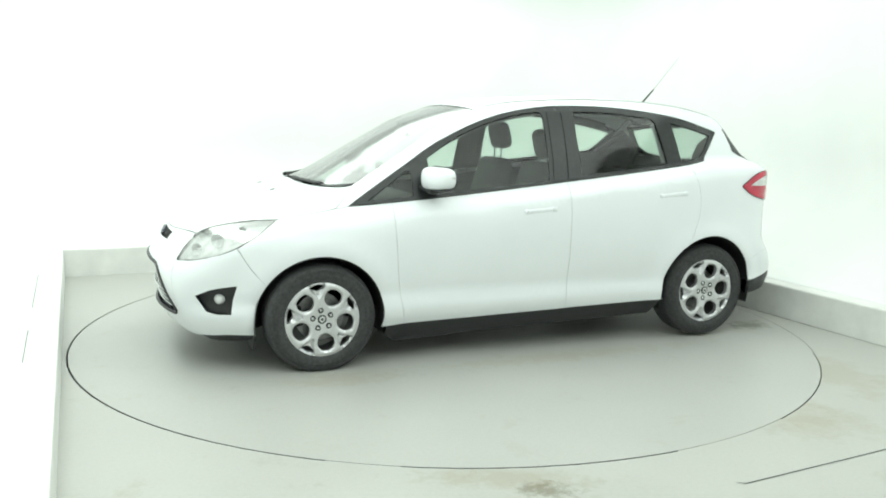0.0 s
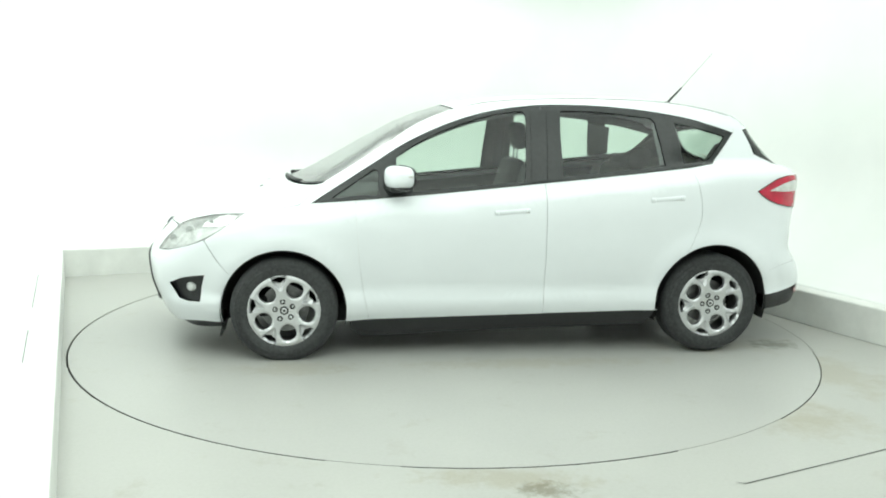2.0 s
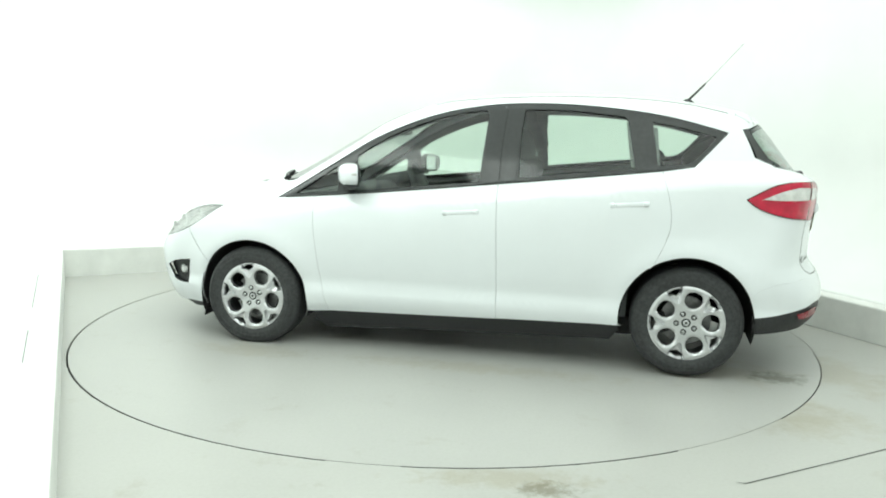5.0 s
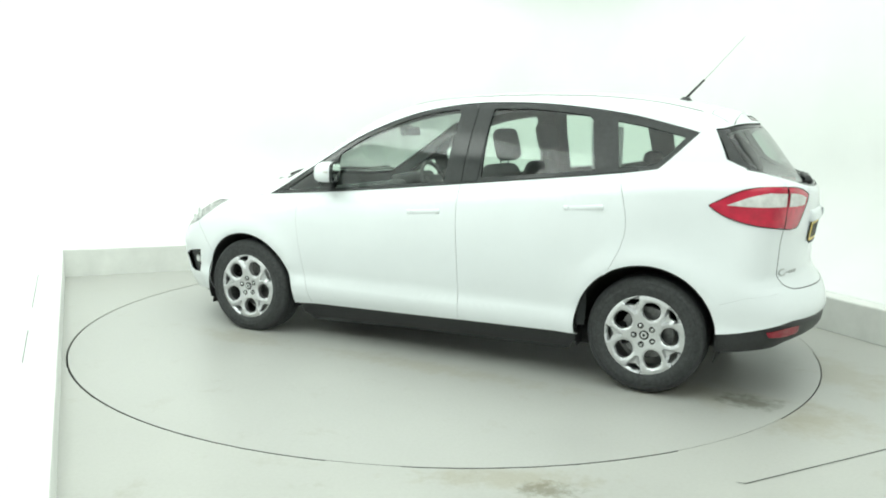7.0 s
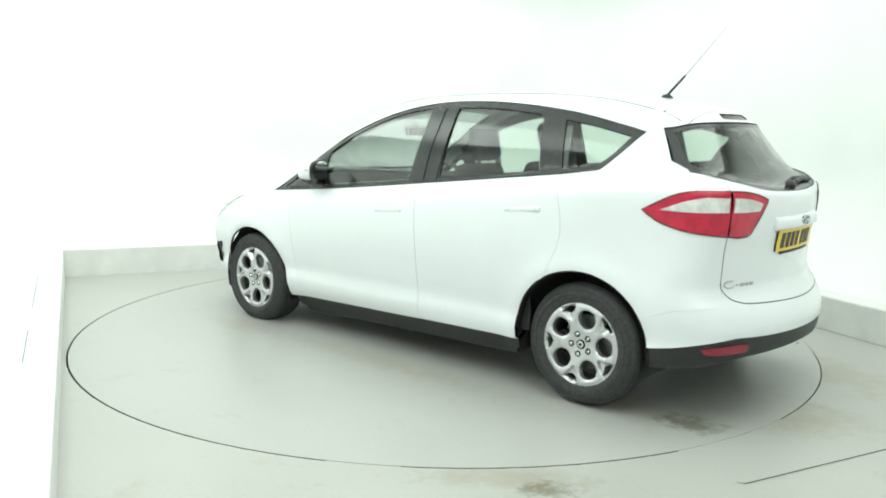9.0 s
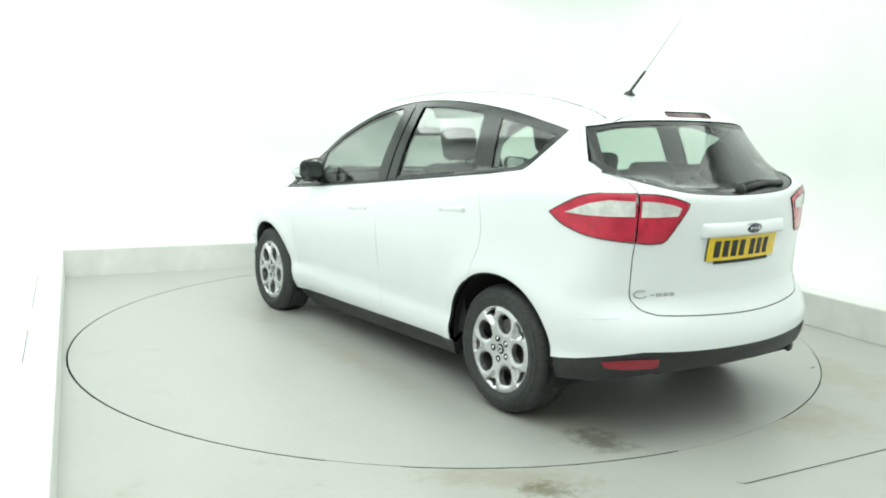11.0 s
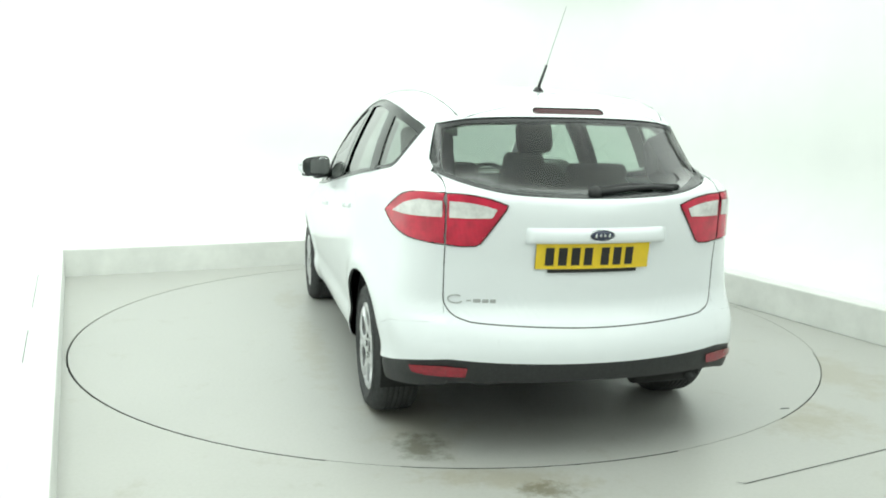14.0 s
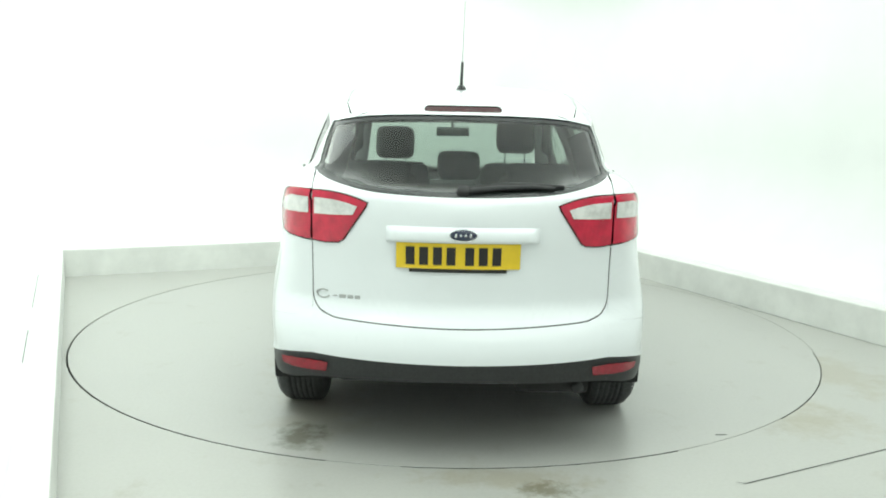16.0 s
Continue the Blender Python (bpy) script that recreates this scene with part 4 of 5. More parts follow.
def build_rear():
    ty = 0.632
    wl = smooth_line([(0.645, 1.20), (0.57, 1.165), (0.40, 1.125), (0.2, 1.110), (0.0, 1.106), (-0.2, 1.110), (-0.40, 1.125), (-0.57, 1.165), (-0.645, 1.20)])
    top = smooth_line([(-0.595, 1.403), (-0.44, 1.427), (-0.2, 1.437), (0.2, 1.437), (0.44, 1.427), (0.595, 1.403)])
    outer = wl + [(-0.635, 1.25), (-0.618, 1.32)] + top + [(0.618, 1.32), (0.635, 1.25)]
    hole = smooth_line([(0.605, 1.205), (0.40, 1.146), (0.0, 1.125), (-0.40, 1.146), (-0.605, 1.205)]) + [(-0.608, 1.25)] + smooth_line([(-0.572, 1.383), (-0.42, 1.408), (0.0, 1.420), (0.42, 1.408), (0.572, 1.383)]) + [(0.608, 1.25)]
    lamp = smooth_line([(ty, 1.120), (0.55, 1.117), (0.46, 1.100), (0.392, 1.076)]) + smooth_line([(0.40, 1.058), (0.45, 0.985), (0.495, 0.918)]) + smooth_line([(0.515, 0.906), (0.57, 0.903), (ty, 0.910)])
    corner = [(ty, 0.70), (0.628, 0.662), (0.615, 0.633), (0.592, 0.610), (0.556, 0.596), (0.50, 0.586), (0.25, 0.575)]
    bottom = smooth_line(corner + [(0.0, 0.570)] + [(-y, z) for y, z in corner[::-1]], 0.012)
    gate = wl + [(-ty, z) for z in np.linspace(1.185, 1.13, 6)] + [(-a, b) for a, b in lamp] + bottom[::-1] + lamp[::-1] + [(ty, z) for z in np.linspace(1.13, 1.185, 6)]
    tail = panel("tailgate", patch("tail", gate, step=0.04, gap=0.0014), M_PAINT, car, "white tailgate")
    panel("rear_window_border", patch("tail", outer, [hole], step=0.05, off=-0.003), M_TRIM, tail, "black edge of the rear window")
    ob = panel("rear_screen", patch("tail", hole, step=0.06, off=-0.004, gap=-0.002, rim=0), M_TAILGLASS, tail, "tinted rear window glass")
    ob.visible_shadow = False
    # bumper: white upper, black lower
    bs = [(a, b) for a, b in bottom]
    low = smooth_line([(-ty, 0.440), (-0.4, 0.433), (0.0, 0.430), (0.4, 0.433), (ty, 0.440)])
    p1 = patch("tail", bs + [(-ty, 0.6)] + low + [(ty, 0.6)], step=0.04, gap=0.0003)
    c0 = math.degrees(math.atan2(0.47 - REAR_ARCH[1], -0.33))
    edge = [(float(on_tail(ty, z)), z) for z in np.linspace(0.62, 0.440, 18)]
    side = [(-1.70, 0.528), (-1.80, 0.563), (-1.95, 0.583)] + edge + [(-1.95, 0.424), (-1.80, 0.390), (-1.680, 0.372)] + arc(*REAR_ARCH, 173, c0, 6)
    p2 = patch("side", side, step=0.035, gap=-0.0007)
    bumper = panel("rear_bumper", joined(p1, p2, mirrored(p2)), M_PAINT, car, "white rear bumper")
    b1 = patch("tail", low + smooth_line([(ty, 0.325), (0.5, 0.336), (0.0, 0.350), (-0.5, 0.336), (-ty, 0.325)]), step=0.05, off=-0.008, gap=0.0, rim=0.15)
    edge = [(float(on_tail(ty, z)), z) for z in np.linspace(0.438, 0.325, 4)]
    b2 = patch("side", [(-1.680, 0.370), (-1.80, 0.388), (-1.95, 0.422)] + edge + [(-1.95, 0.305), (-1.80, 0.285), (-1.68, 0.272)], step=0.035, off=-0.008, gap=0.0, rim=0.1)
    low_b = panel("lower_bumper", joined(b1, b2, mirrored(b2)), M_BLACK, car, "matt black lower rear bumper")
    # reflectors
    for s in (1, -1):
        e1, e2 = float(on_tail(0.637, 0.408)), float(on_tail(0.637, 0.362))
        r1 = patch("side", [(e1, 0.408), (e1 + 0.045, 0.403), (e1 + 0.105, 0.394), (e1 + 0.09, 0.368), (e1 + 0.045, 0.362), (e2, 0.362)], step=0.03, off=0.0, gap=0.0, rim=0)
        r2 = patch("tail", [(0.638, 0.408), (0.555, 0.405), (0.562, 0.366), (0.638, 0.362)], step=0.03, off=0.0, gap=0.0, rim=0)
        r = joined(r1, r2)
        panel("reflector", r if s > 0 else mirrored(r), M_REDREF, low_b, "red bumper reflector")
    # tail lamps: outer on the wing, inner on the gate
    zs = [1.120, 1.07, 1.02, 0.97, 0.912]
    inner_edge = [(float(on_tail(ty + 0.003, z)), z) for z in zs]
    o = smooth_line([(-1.603, 1.025), (-1.68, 1.067), (-1.76, 1.105), (-1.84, 1.121), (float(on_tail(ty + 0.05, 1.123)), 1.123)]) + inner_edge + smooth_line([(-1.86, 0.924), (-1.76, 0.944), (-1.67, 0.977), (-1.61, 1.018)])
    ow = smooth_line([(-1.682, 1.026), (-1.74, 1.052), (-1.80, 1.076), (-1.88, 1.095)]) + [(float(on_tail(ty + 0.010, z)), z) for z in (1.092, 1.06, 1.022)] + [(-1.87, 1.020), (-1.78, 1.020)]
    iw = smooth_line([(ty - 0.010, 1.092), (0.54, 1.086), (0.47, 1.072), (0.432, 1.060)]) + [(0.452, 1.022), (0.55, 1.019), (ty - 0.010, 1.020)]
    for s in (1, -1):
        f = (lambda q: q) if s > 0 else mirrored
        a = panel("tail_light", f(patch("side", o, step=0.03, off=0.004, gap=0.0008, rim=0.03)), M_RED, car, "red and white wraparound tail light")
        panel("white_lens", f(patch("side", ow, step=0.03, off=0.0065, gap=0.002, rim=0.004)), M_WHITELENS, a, "white upper lens")
        b = panel("gate_light", f(patch("tail", lamp, step=0.03, off=0.004, gap=0.003, rim=0.03)), M_RED, tail, "red and white light on the tailgate")
        panel("white_lens", f(patch("tail", iw, step=0.03, off=0.0065, gap=0.002, rim=0.004)), M_WHITELENS, b, "white upper lens")
        edge = [(x, s * (float(on_side(x, z)) + 0.003), z) for x, z in smooth_line([(-1.84, 1.121), (-1.76, 1.105), (-1.68, 1.067), (-1.605, 1.022)])[:-1] + smooth_line([(-1.605, 1.022), (-1.67, 0.977), (-1.76, 0.944), (-1.86, 0.924), (-1.93, 0.917)])]
        part("lamp_edge", tube(edge, 0.0035, 6), M_MAROON, a, "dark edge of the tail light", True)
        edge = [(float(on_tail(y, z)) - 0.003, s * y, z) for y, z in lamp]
        part("lamp_edge", tube(edge, 0.0035, 6), M_MAROON, b, "dark edge of the gate light", True)
    seal = [(ty - 0.001, z) for z in np.linspace(0.90, 0.70, 8)] + bottom + [(-ty + 0.001, z) for z in np.linspace(0.70, 0.90, 8)]
    part("gate_seal", tube([(float(on_tail(y, z)) + 0.0035, y, z) for y, z in seal], 0.0045, 6), M_BLACK, tail, "dark rubber seal", True)
    # ledge over the plate, badge, number plate
    ledge = swept(np.linspace(-0.315, 0.315, 25), 0.956, [(0.02, -0.034), (-0.012, -0.034), (-0.022, -0.028), (-0.025, -0.018), (-0.022, 0.010), (-0.012, 0.026), (0.004, 0.034), (0.02, 0.034)])
    part("plate_ledge", ledge, M_PAINT, tail, "moulded ledge over the number plate", True)
    bm = lathe([(0.0, 0.010), (0.86, 0.010), (0.93, 0.007), (1.0, 0.0)], 36, "z")
    bm.transform(Matrix.Translation((-2.098, 0, 0.957)) @ Euler((0, radians(-90), 0)).to_matrix().to_4x4() @ Matrix.Diagonal((0.024, 0.058, 1, 1)))
    bd = part("badge", bm, M_BADGE, tail, "dark oval badge", True)
    bm = lathe([(0.93, 0.008), (0.97, 0.012), (1.0, 0.008)], 36, "z")
    bm.transform(Matrix.Translation((-2.098, 0, 0.957)) @ Euler((0, radians(-90), 0)).to_matrix().to_4x4() @ Matrix.Diagonal((0.024, 0.058, 1, 1)))
    part("badge_rim", bm, M_CHROME, bd, "chrome rim", True)
    for k in range(4):
        part("badge_mark", box(0.004, 0.010, 0.016 if k % 3 == 0 else 0.010, pose(-2.110, 0.030 - 0.02 * k, 0.957, 12, 0, 0), 0.002), M_CHROME, bd)
    def sheet(y0, y1, z0, z1, off, rim):
        return patch("tail", [(y0, z0), (y1, z0), (y1, z1), (y0, z1)], step=0.03, off=off, gap=0.0, rim=rim)
    py, pz = 0.018, 0.868
    plate = panel("number_plate", sheet(py - 0.254, py + 0.254, pz - 0.054, pz + 0.054, 0.010, 0.008), M_YELLOW, tail, "yellow rear number plate")
    y = py + 0.196
    for wdt in (0.05, 0.05, 0.05, 0.05, 0.0, 0.05, 0.05, 0.05):
        if wdt:
            panel("character_bar", sheet(y - wdt * 0.36, y + wdt * 0.36, pz - 0.038, pz + 0.038, 0.012, 0.002), M_INK, plate, "black character bar")
            y -= 0.0555
        else:
            y -= 0.020
    panel("plate_strip", sheet(py - 0.20, py + 0.20, pz - 0.070, pz - 0.057, 0.008, 0.006), M_INK, plate, "black strip under the plate")
    # small script badge drawn as bars
    script = [(0.585 - 0.030 * math.cos(radians(a)), 0.680 + 0.017 * math.sin(radians(a))) for a in range(50, 331, 20)]
    part("script_bar", tube([(float(on_tail(y, z)) - 0.003, y, z) for y, z in script], 0.0035, 6), M_MOULD, tail, "grey script stroke", True)
    for y, w, h in ((0.532, 0.022, 0.006), (0.500, 0.032, 0.016), (0.466, 0.026, 0.016), (0.436, 0.024, 0.016)):
        part("script_bar", box(0.005, w, h, pose(float(on_tail(y, 0.674)) - 0.002, y, 0.674, 0, 0, -14), 0.002), M_MOULD, tail, "grey script bar")
    # wiper
    pts = [(float(on_tail(y, z)) - 0.02, y, z) for y, z in ((-0.02, 1.128), (-0.15, 1.142), (-0.28, 1.148), (-0.38, 1.143))]
    w = part("rear_wiper", tube(pts, 0.016, 8, 0.009), M_BLACK, tail, "black rear wiper", True)
    pts = [(float(on_tail(y, z)) - 0.012, y, z) for y, z in ((-0.04, 1.142), (-0.2, 1.158), (-0.42, 1.150))]
    part("blade", tube(pts, 0.010, 6), M_BLACK, w, "", True)
    bm = lathe([(0.0, 0.03), (0.02, 0.028), (0.028, 0.015), (0.03, 0.0)], 20, "z")
    bm.transform(Matrix.Translation((float(on_tail(0, 1.125)), 0.0, 1.125)) @ Euler((0, radians(-60), 0)).to_matrix().to_4x4())
    part("pivot", bm, M_BLACK, w, "", True)


build_rear()


# ---- wheels ----
TYRE_R = 0.316


def rim_face():
    """The pressed alloy face: five round-cornered windows, five small slots near the edge, dished to the hub."""
    bm = bmesh.new()
    edges, rims = [], []

    def ring(pts):
        vs = [bm.verts.new((a, b, 0)) for a, b in pts]
        return [bm.edges.new((vs[i], vs[(i + 1) % len(vs)])) for i in range(len(vs))]
    edges += ring([(0.217 * math.cos(math.tau * i / 60), 0.217 * math.sin(math.tau * i / 60)) for i in range(60)])
    for k in range(5):
        a = math.tau * k / 5 + math.radians(90)
        def at(r, d):
            return (r * math.cos(a + d), r * math.sin(a + d))
        hole = smooth_line([at(0.084, 0.0), at(0.094, 0.25), at(0.118, 0.37), at(0.148, 0.345), at(0.175, 0.215), at(0.183, 0.0), at(0.175, -0.215), at(0.148, -0.345), at(0.118, -0.37), at(0.094, -0.25)], 0.012, True)
        rims += hole
        edges += ring(hole)
        a += math.tau / 10
        edges += ring([at(0.164, 0.0), at(0.173, 0.09), at(0.186, 0.215), at(0.196, 0.195), at(0.200, 0.0), at(0.196, -0.195), at(0.186, -0.215), at(0.173, -0.09)])
    bmesh.ops.triangle_fill(bm, use_beauty=True, use_dissolve=False, edges=edges, normal=(0, 0, 1))
    for i in range(-21, 22):
        for no in ((1, 0, 0), (0, 1, 0)):
            bmesh.ops.bisect_plane(bm, geom=bm.verts[:] + bm.edges[:] + bm.faces[:], dist=1e-6, plane_co=(i * 0.01 + 0.003, i * 0.01 + 0.003, 0), plane_no=no)
    for v in bm.verts:
        r = math.hypot(v.co.x, v.co.y)
        v.co.z = 0.019 * (1 - math.exp(-(r / 0.10) ** 2)) - 0.008 * max(0, min(1, (r - 0.200) / 0.012))
        # the spoke ends fork round a hollow
        turn = (math.degrees(math.atan2(v.co.y, v.co.x)) - 54 + 36) % 72 - 36
        inside = 0.56 * (r - 0.112) - abs(r * math.radians(turn))
        k = max(0, min(1, inside / 0.009)) * max(0, min(1, (0.206 - r) / 0.006))
        v.co.z -= 0.020 * k * k * (3 - 2 * k)
        # rounded shoulders round the windows
        near = min(math.hypot(v.co.x - a, v.co.y - b) for a, b in rims)
        v.co.z -= 0.010 * max(0, 1 - near / 0.011) ** 1.5
    ext = bmesh.ops.extrude_face_region(bm, geom=bm.faces[:])
    vs = [g for g in ext["geom"] if isinstance(g, bmesh.types.BMVert)]
    bmesh.ops.translate(bm, verts=vs, vec=(0, 0, -0.03))
    bmesh.ops.recalc_face_normals(bm, faces=bm.faces)
    bm.transform(Euler((radians(-90), 0, 0)).to_matrix().to_4x4())
    return bm


def build_wheel():
    hub = new("wheel")
    hub.parent = car
    # local y points outwards; the tyre's outer wall at y = 0.0
    w = 0.205
    prof = [(0.205, -0.006), (0.218, 0.004), (0.245, 0.012), (0.272, 0.010), (0.292, 0.002), (0.306, -0.012), (0.3135, -0.03)]
    tread = []
    for i in range(6):
        y = -0.042 - i * 0.0245
        tread += [(TYRE_R, y), (TYRE_R, y - 0.016), (TYRE_R - 0.007, y - 0.018), (TYRE_R - 0.007, y - 0.0225)]
    tread = [q for q in tread if q[1] > -w + 0.02]
    back = [(0.311, -w + 0.012), (0.29, -w), (0.22, -w + 0.006), (0.205, -w + 0.02)]
    tyre = part("tyre", lathe(prof + tread + back, 72, "y"), M_RUBBER, hub, "black treaded tyre", True)
    for r, h in ((0.281, 0.0105), (0.2555, 0.0135)):
        part("sidewall_rib", lathe([(r - 0.0015, h - 0.002), (r - 0.0008, h + 0.0016), (r + 0.0008, h + 0.0014), (r + 0.0015, h - 0.003)], 64, "y"), M_RUBBER, tyre, "", True)
    rim = part("rim", rim_face(), M_ALLOY, hub, "silver five-spoke alloy wheel", True)
    rim.data.set_sharp_from_angle(angle=radians(38))
    rim.location.y = -0.012
    part("rim_lip", lathe([(0.208, -0.012), (0.210, 0.004), (0.217, 0.008), (0.223, 0.005), (0.225, -0.01)], 64, "y"), M_ALLOY, rim, "", True)
    part("barrel", lathe([(0.208, -0.02), (0.196, -0.05), (0.192, -0.16), (0.206, -0.18)], 48, "y"), M_DISC, hub, "", True)
    part("brake_disc", lathe([(0.0, -0.07), (0.07, -0.07), (0.075, -0.085), (0.14, -0.085), (0.14, -0.11), (0.0, -0.11)], 48, "y"), M_DISC, hub, "grey steel brake disc")
    part("caliper", box(0.06, 0.06, 0.12, pose(0.125, -0.10, 0.03), 0.012), M_DARK, hub)
    cap = part("centre_cap", lathe([(0.0, 0.006), (0.022, 0.005), (0.027, 0.0), (0.028, -0.02)], 28, "y"), M_GLOSS, rim, "dark centre cap", True)
    part("cap_ring", lathe([(0.008, 0.0065), (0.014, 0.0075), (0.017, 0.0055)], 24, "y"), M_ALLOY, rim, "", True)
    for k in range(5):
        a = math.tau * k / 5 + math.radians(90)
        bm = lathe([(0.0, 0.004), (0.006, 0.004), (0.0095, 0.0), (0.0095, -0.012)], 6, "y")
        bm.transform(pose(0.054 * math.cos(a), 0.0065, 0.054 * math.sin(a)))
        part("wheel_nut", bm, M_CHROME, rim)
        bm = lathe([(0.010, 0.0012), (0.0165, 0.0008), (0.017, -0.004)], 14, "y")
        bm.transform(pose(0.054 * math.cos(a), 0.0062, 0.054 * math.sin(a)))
        part("nut_well", bm, M_DARK, rim)
    return hub


wheel = build_wheel()
WHEELS = ((1.321, 1, 9.0), (-1.325, 1, 22.0), (1.321, -1, 30.0), (-1.325, -1, 50.0))
for k, (x, s, spin) in enumerate(WHEELS):
    y, z = (0.886, TYRE_R - 0.016) if x > 0 else (0.854, TYRE_R + 0.002)
    m = pose(x, s * y, z, 0, 0, 0 if s > 0 else 180) @ pose(0, 0, 0, 0, spin, 0)
    w = wheel if k == 0 else copy_thing(wheel, m)
    w.matrix_basis = m


def build_under():
    # wheel wells and floor pan
    for cx, cz, r in (FRONT_ARCH, REAR_ARCH):
        for s in (1, -1):
            bm = lathe([(r + 0.004, 0.0), (r + 0.012, -0.30), (0.0, -0.30)], 40, "y", 215, -18)
            bm.transform(Matrix.Translation((cx, s * 0.850, cz)) @ Matrix.Diagonal((1, s, 1, 1)))
            part("wheel_well", bm, M_DARK, car, "dark wheel well lining", True)
            # rolled black arch edge
            pts = [(a, s * (float(on_side(a, b)) - 0.008), b) for a, b in arc(cx, cz, r - 0.004, -8 if cx > 0 else 3, 190 if cx > 0 else 178, 40)]
            part("arch_edge", tube(pts, 0.0045, 6), M_DARK, car, "", True)
    part("floor_pan", box(2.1, 1.45, 0.12, pose(0.0, 0, 0.25), 0.03), M_DARK, car, "dark floor pan")
    part("front_underside", box(0.75, 1.05, 0.10, pose(1.66, 0, 0.24), 0.03), M_DARK, car)
    part("rear_underside", box(0.95, 1.05, 0.10, pose(-1.55, 0, 0.36), 0.03), M_DARK, car)
    part("rear_axle", tube([(-1.324, -0.70, 0.30), (-1.324, 0.70, 0.30)], 0.035, 10), M_DARK, car)
    part("silencer", tube([(-1.95, -0.55, 0.33), (-1.95, -0.25, 0.33)], 0.07, 14), M_DARK, car, "dark exhaust silencer", True)
    part("exhaust_pipe", tube([(-1.94, -0.50, 0.315), (-1.99, -0.505, 0.308), (-2.035, -0.505, 0.300)], 0.025, 12), M_BLACK, car, "", True)
    for s in (1, -1):
        part("air_deflector", box(0.012, 0.2, 0.08, pose(1.69, s * 0.71, 0.172, 0, -12, 0), 0.004), M_BLACK, car, "black rubber air deflector")
    part("bulkhead", box(0.03, 1.40, 0.62, pose(1.16, 0, 0.60)), M_DARK, car)


build_under()


# ---- inside the car ----
def cushion(sx, sy, sz, m, bev=0.05):
    return box(sx, sy, sz, m, bev, 4)


def build_seat(x, y, z, raised):
    s = part("front_seat", cushion(0.50, 0.50, 0.16, pose(x, y, z + 0.08, 0, -6, 0)), M_CLOTH, car, "dark cloth front seat", True)
    bm = cushion(0.13, 0.50, 0.65, pose(x - 0.30, y, z + 0.43, 0, -15, 0), 0.06)
    for v in bm.verts:
        k = max(0, (v.co.z - z - 0.46) / 0.3)
        v.co.y = y + (v.co.y - y) * (1 - 0.22 * min(1, k))
    part("backrest", bm, M_CLOTH, s, "", True)
    h = cushion(0.105, 0.235, 0.20, pose(x - 0.405, y, z + 0.865 + raised, 0, 14, 0), 0.048)
    part("headrest", h, M_CLOTH, s, "rounded headrest", True)
    for d in (0.06, -0.06):
        part("headrest_post", tube([(x - 0.385, y + d, z + 0.68), (x - 0.395, y + d, z + 0.82 + raised)], 0.007, 8), M_CHROME, s, "", True)


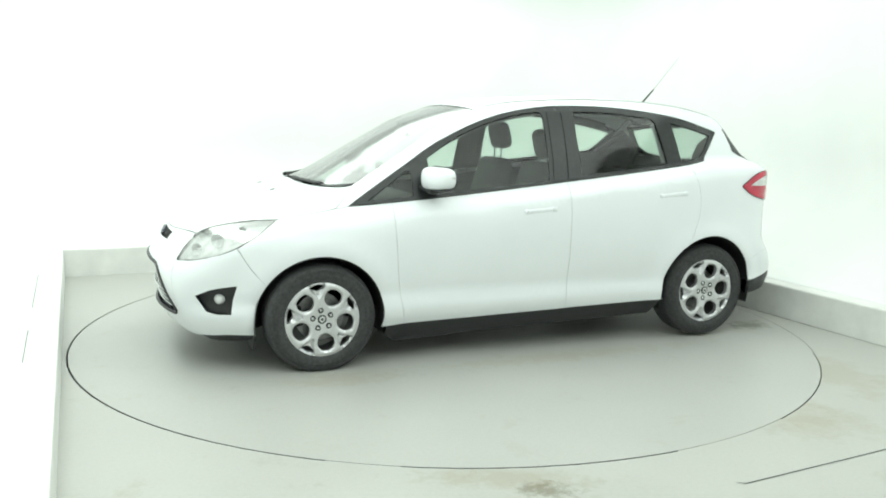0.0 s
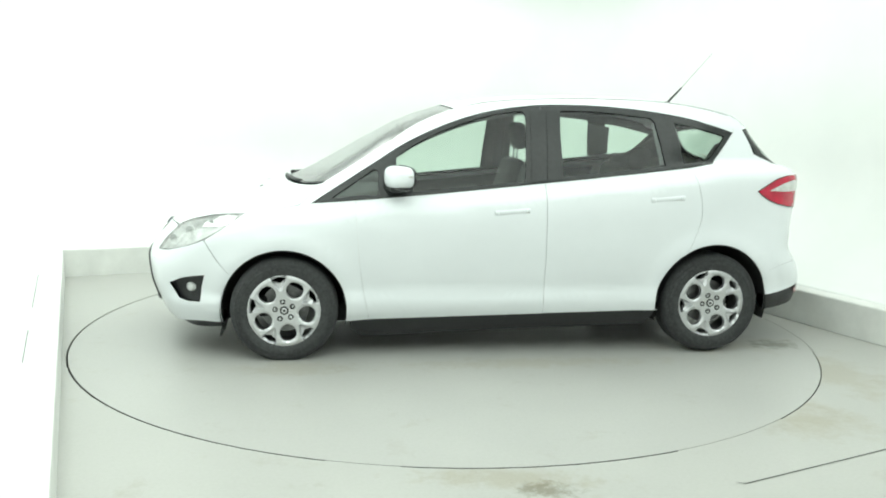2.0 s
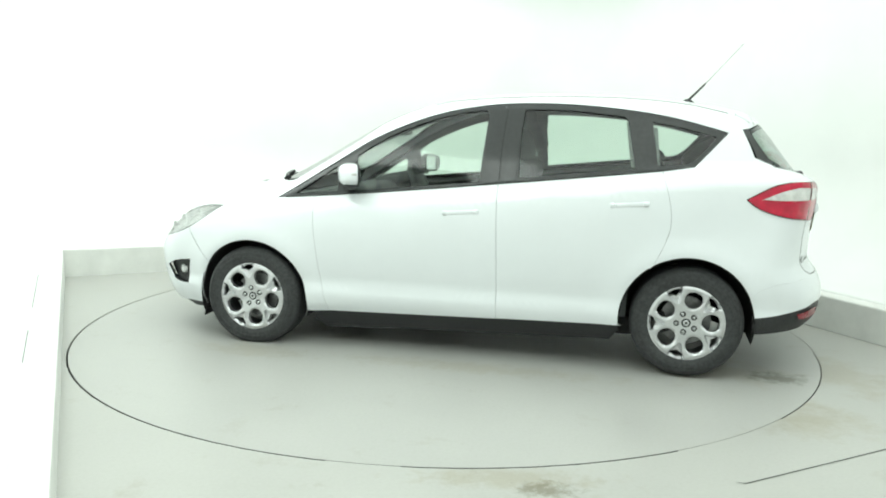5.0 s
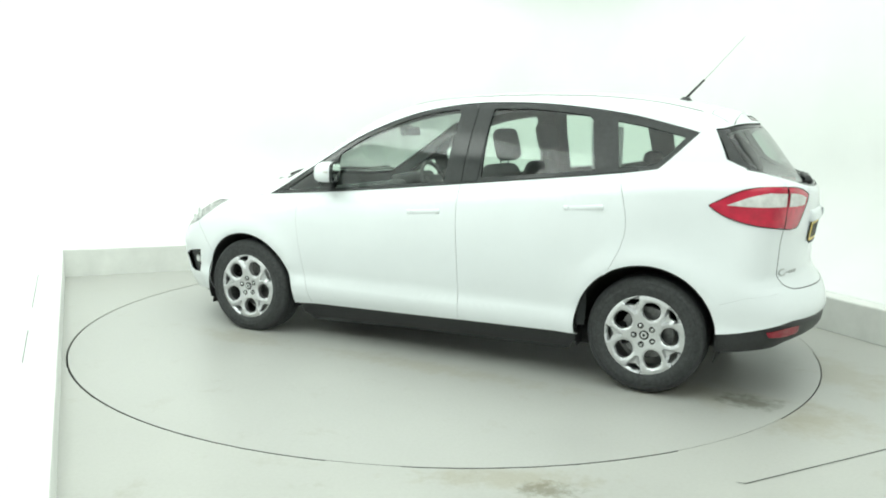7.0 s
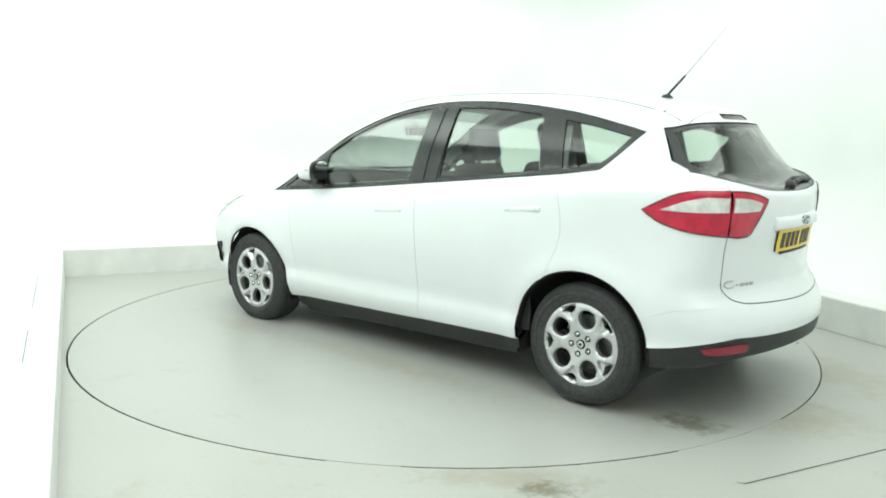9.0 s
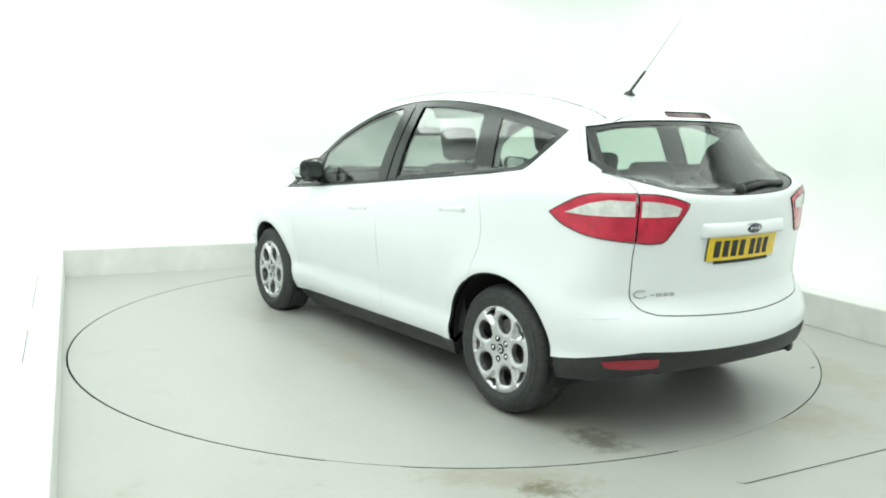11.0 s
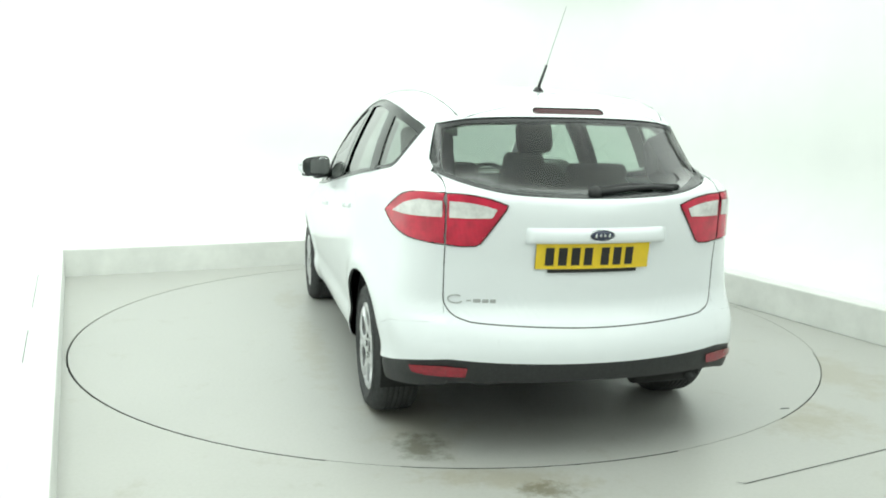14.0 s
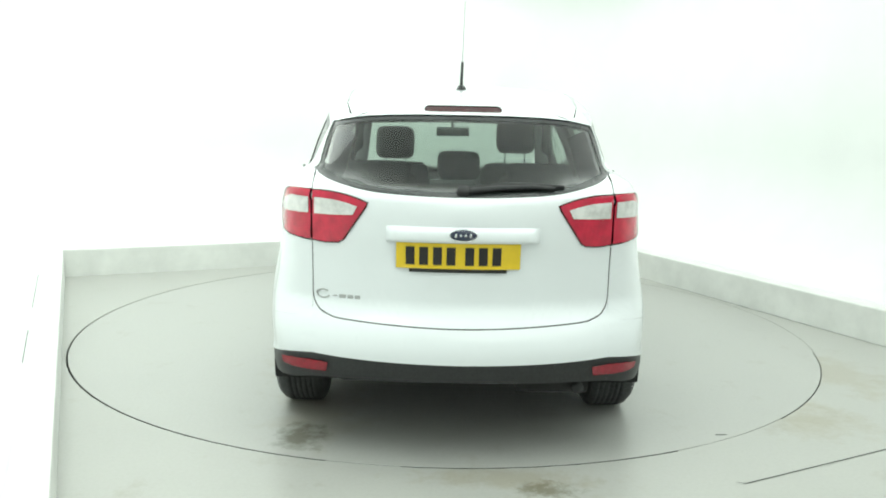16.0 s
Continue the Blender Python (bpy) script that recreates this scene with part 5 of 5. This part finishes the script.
def build_inside():
    for y in (0.37, -0.37):
        build_seat(0.09, y, 0.42, 0.0 if y > 0 else 0.045)
    for y, w in ((0.42, 0.42), (0.0, 0.34), (-0.42, 0.42)):
        s = part("rear_seat", cushion(0.48, w, 0.16, pose(-0.72, y, 0.54, 0, -6, 0)), M_CLOTH, car, "dark cloth rear seat", True)
        part("backrest", cushion(0.13, w, 0.60 if y else 0.56, pose(-1.02, y, 0.85 if y else 0.82, 0, -18, 0), 0.05), M_CLOTH, s, "", True)
        part("headrest", cushion(0.09, 0.34 if y else 0.22, 0.14 if y else 0.15, pose(-1.13, y, 1.19 if y == 0 else 1.14, 0, -12, 0), 0.04), M_CLOTH, s, "low headrest", True)
    # dashboard, wheel, mirror, parcel shelf
    bm = cushion(0.52, 1.38, 0.34, pose(0.92, 0, 0.80, 0, 8, 0), 0.09)
    part("dashboard", bm, M_DASH, car, "dark grey dashboard", True)
    part("binnacle", cushion(0.20, 0.40, 0.10, pose(0.76, -0.37, 0.985, 0, 10, 0), 0.04), M_DASH, car, "instrument binnacle", True)
    part("console", cushion(0.5, 0.22, 0.40, pose(0.62, 0, 0.62, 0, -28, 0), 0.04), M_DASH, car, "centre console", True)
    n, m = 40, 10
    bm = bmesh.new()
    rings = []
    for i in range(n):
        a = math.tau * i / n
        rings.append([bm.verts.new(((0.18 + 0.016 * math.cos(math.tau * j / m)) * math.cos(a), (0.18 + 0.016 * math.cos(math.tau * j / m)) * math.sin(a), 0.016 * math.sin(math.tau * j / m))) for j in range(m)])
    for i in range(n):
        for j in range(m):
            bm.faces.new((rings[i][j], rings[(i + 1) % n][j], rings[(i + 1) % n][(j + 1) % m], rings[i][(j + 1) % m]))
    wm = Matrix.Translation((0.56, -0.37, 0.95)) @ Euler((0, radians(-66), 0)).to_matrix().to_4x4()
    bm.transform(wm)
    sw = part("steering_wheel", bm, M_DASH, car, "dark steering wheel", True)
    part("wheel_boss", cushion(0.16, 0.20, 0.05, wm, 0.02), M_DASH, sw, "", True)
    for a in (90, -90, 180):
        part("wheel_spoke", box(0.20, 0.035, 0.018, wm @ pose(0, 0, 0, 0, 0, a) @ pose(0.09, 0, 0), 0.006), M_DASH, sw)
    mm = part("inner_mirror", cushion(0.035, 0.24, 0.065, pose(0.58, 0, 1.350, 0, 12, 0), 0.016), M_DASH, car, "interior mirror", True)
    part("mirror_face", box(0.004, 0.215, 0.048, pose(0.560, 0, 1.346, 0, 12, 0), 0.001), M_MIRROR, mm, "mirror glass")
    part("mirror_stem", tube([(0.59, 0, 1.362), (0.61, 0, 1.408)], 0.012, 8), M_DASH, mm, "", True)
    part("parcel_shelf", box(0.62, 1.20, 0.02, pose(-1.48, 0, 1.06), 0.006), M_DASH, car, "dark parcel shelf")
    for s in (1, -1):
        pts = [(a, s * (float(on_side(a, b)) - 0.045), b) for a, b in ((-0.24, 1.10), (-0.24, 1.3), (-0.23, 1.50))]
        part("pillar_trim", tube(pts, 0.035, 8), M_DASH, car, "dark pillar trim", True)


build_inside()


# ---- small things on the body ----
def pillow(ry, rz, depth, m, taper=0.0):
    """A flat plate with a rounded-box outline in its y-z plane, lower towards one end."""
    bm = bmesh.new()
    ring = []
    for i in range(40):
        a = math.tau * i / 40
        c, d = math.cos(a), math.sin(a)
        ring.append((ry * math.copysign(abs(c) ** 0.5, c), rz * math.copysign(abs(d) ** 0.5, d)))
    ring = [(y, z * (1 - taper * y / ry)) for y, z in ring]
    front = [bm.verts.new((-depth / 2, y * 0.97, z * 0.97)) for y, z in ring]
    mid = [bm.verts.new((0, y, z)) for y, z in ring]
    back = [bm.verts.new((depth / 2, y * 0.98, z * 0.98)) for y, z in ring]
    for p, q in ((front, mid), (mid, back)):
        for i in range(40):
            bm.faces.new((p[i], p[(i + 1) % 40], q[(i + 1) % 40], q[i]))
    bm.faces.new(front)
    bm.faces.new(back[::-1])
    bmesh.ops.recalc_face_normals(bm, faces=bm.faces)
    bm.transform(m)
    return bm


def build_mirrors():
    for s in (1, -1):
        bm = bmesh.new()
        bmesh.ops.create_uvsphere(bm, u_segments=28, v_segments=18, radius=1)
        for v in bm.verts:
            x, y, z = v.co
            k = lambda a, p: math.copysign(abs(a) ** p, a)
            v.co = Vector((k(x, 0.8) * 0.076, k(y, 0.55) * 0.110, k(z, 0.62) * (0.065 - 0.011 * y * s)))
            if v.co.x < -0.034:
                v.co.x = -0.034
        m = pose(0.648, s * 0.918, 1.092, 0, 0, 25 * s)
        bm.transform(m)
        mir = part("door_mirror", bm, M_PAINT, car, "white door mirror housing", True)
        part("mirror_base", box(0.08, 0.13, 0.034, pose(0.685, s * 0.850, 1.026, -8 * s, 0, 20 * s), 0.012, 3), M_TRIM, mir, "black mirror foot", True)
        part("mirror_belly", box(0.085, 0.17, 0.022, m @ pose(0.0, -0.01 * s, -0.060), 0.009, 3), M_TRIM, mir, "black lower edge", True)
        part("mirror_rim", pillow(0.110, 0.067, 0.014, m @ pose(-0.036, 0, 0), 0.14 * s), M_TRIM, mir, "black rim", True)
        part("mirror_glass", pillow(0.092, 0.055, 0.008, m @ pose(-0.047, 0, 0, 0, 0, -9 * s), 0.14 * s), M_MIRROR, mir, "mirror glass")
        part("indicator", box(0.03, 0.012, 0.012, m @ pose(-0.005, s * 0.106, 0.008), 0.004), M_WHITELENS, mir)


build_mirrors()


def build_aerial():
    z = float(on_top(-1.306, 0.0))
    bm = lathe([(0.0, 0.022), (0.012, 0.022), (0.022, 0.010), (0.030, 0.0)], 20, "z")
    bm.transform(Matrix.Translation((-1.306, 0, z - 0.002)) @ Matrix.Diagonal((1.4, 0.9, 1, 1)))
    base = part("aerial_base", bm, M_BLACK, car, "black roof aerial foot", True)
    tip = (-1.306 - 0.315, 0, z + 0.365)
    low = (-1.306 - 0.103, 0, z + 0.12)
    part("aerial_coil", tube([(-1.306, 0, z + 0.01), low], 0.008, 8, 0.006), M_BLACK, base, "", True)
    part("aerial_whip", tube([low, tip], 0.0024, 6, 0.0016), M_MOULD, base, "thin grey whip", True)
    for y0, y1, up in ((0.16, 0.50, 0.012), (-0.25, -0.62, 0.05)):
        pts = []
        for t in np.linspace(0, 1, 8):
            y = y0 + (y1 - y0) * t
            x = screen_foot(y) + 0.016 - up * t
            pts.append((x, y, float(on_top(x, y)) + 0.012))
        w = part("wiper_arm", tube(pts, 0.013, 8, 0.007), M_BLACK, car, "black windscreen wiper", True)
        part("wiper_blade", tube([(x - 0.012, y, z + 0.004) for x, y, z in pts[2:]], 0.006, 6), M_BLACK, w, "", True)
    for y in (0.28, -0.28):
        part("washer_jet", box(0.03, 0.025, 0.012, pose(1.50, y, float(on_top(1.50, y)) + 0.004, 0, 18, 0), 0.004), M_MOULD, car)


build_aerial()


# ---- what moves ----
TABLE_TURN = (146.656, -6.8546, -0.7529, -0.2700)  # degrees at 8 s, degrees a second, and the slight change of pace


def table_angle(t):
    s = (t - 8.0) / 8.0
    a, w, q, c = TABLE_TURN
    return a + w * (t - 8.0) + q * s * s + c * s ** 3


CAR_SEAT = Vector((-0.2596, -0.0364, 0))  # the car's middle on the turning plate


def motions():
    times = [0.5 * i for i in range(33)]
    walk(turntable, [(t, pose(0, 0, 0, 0, 0, table_angle(t))) for t in times])
    rows = []
    for t in times:
        turn = pose(0, 0, 0, 0, 0, table_angle(t))
        rows.append((t, turn @ Matrix.Translation(CAR_SEAT)))
    walk(car, rows)


motions()
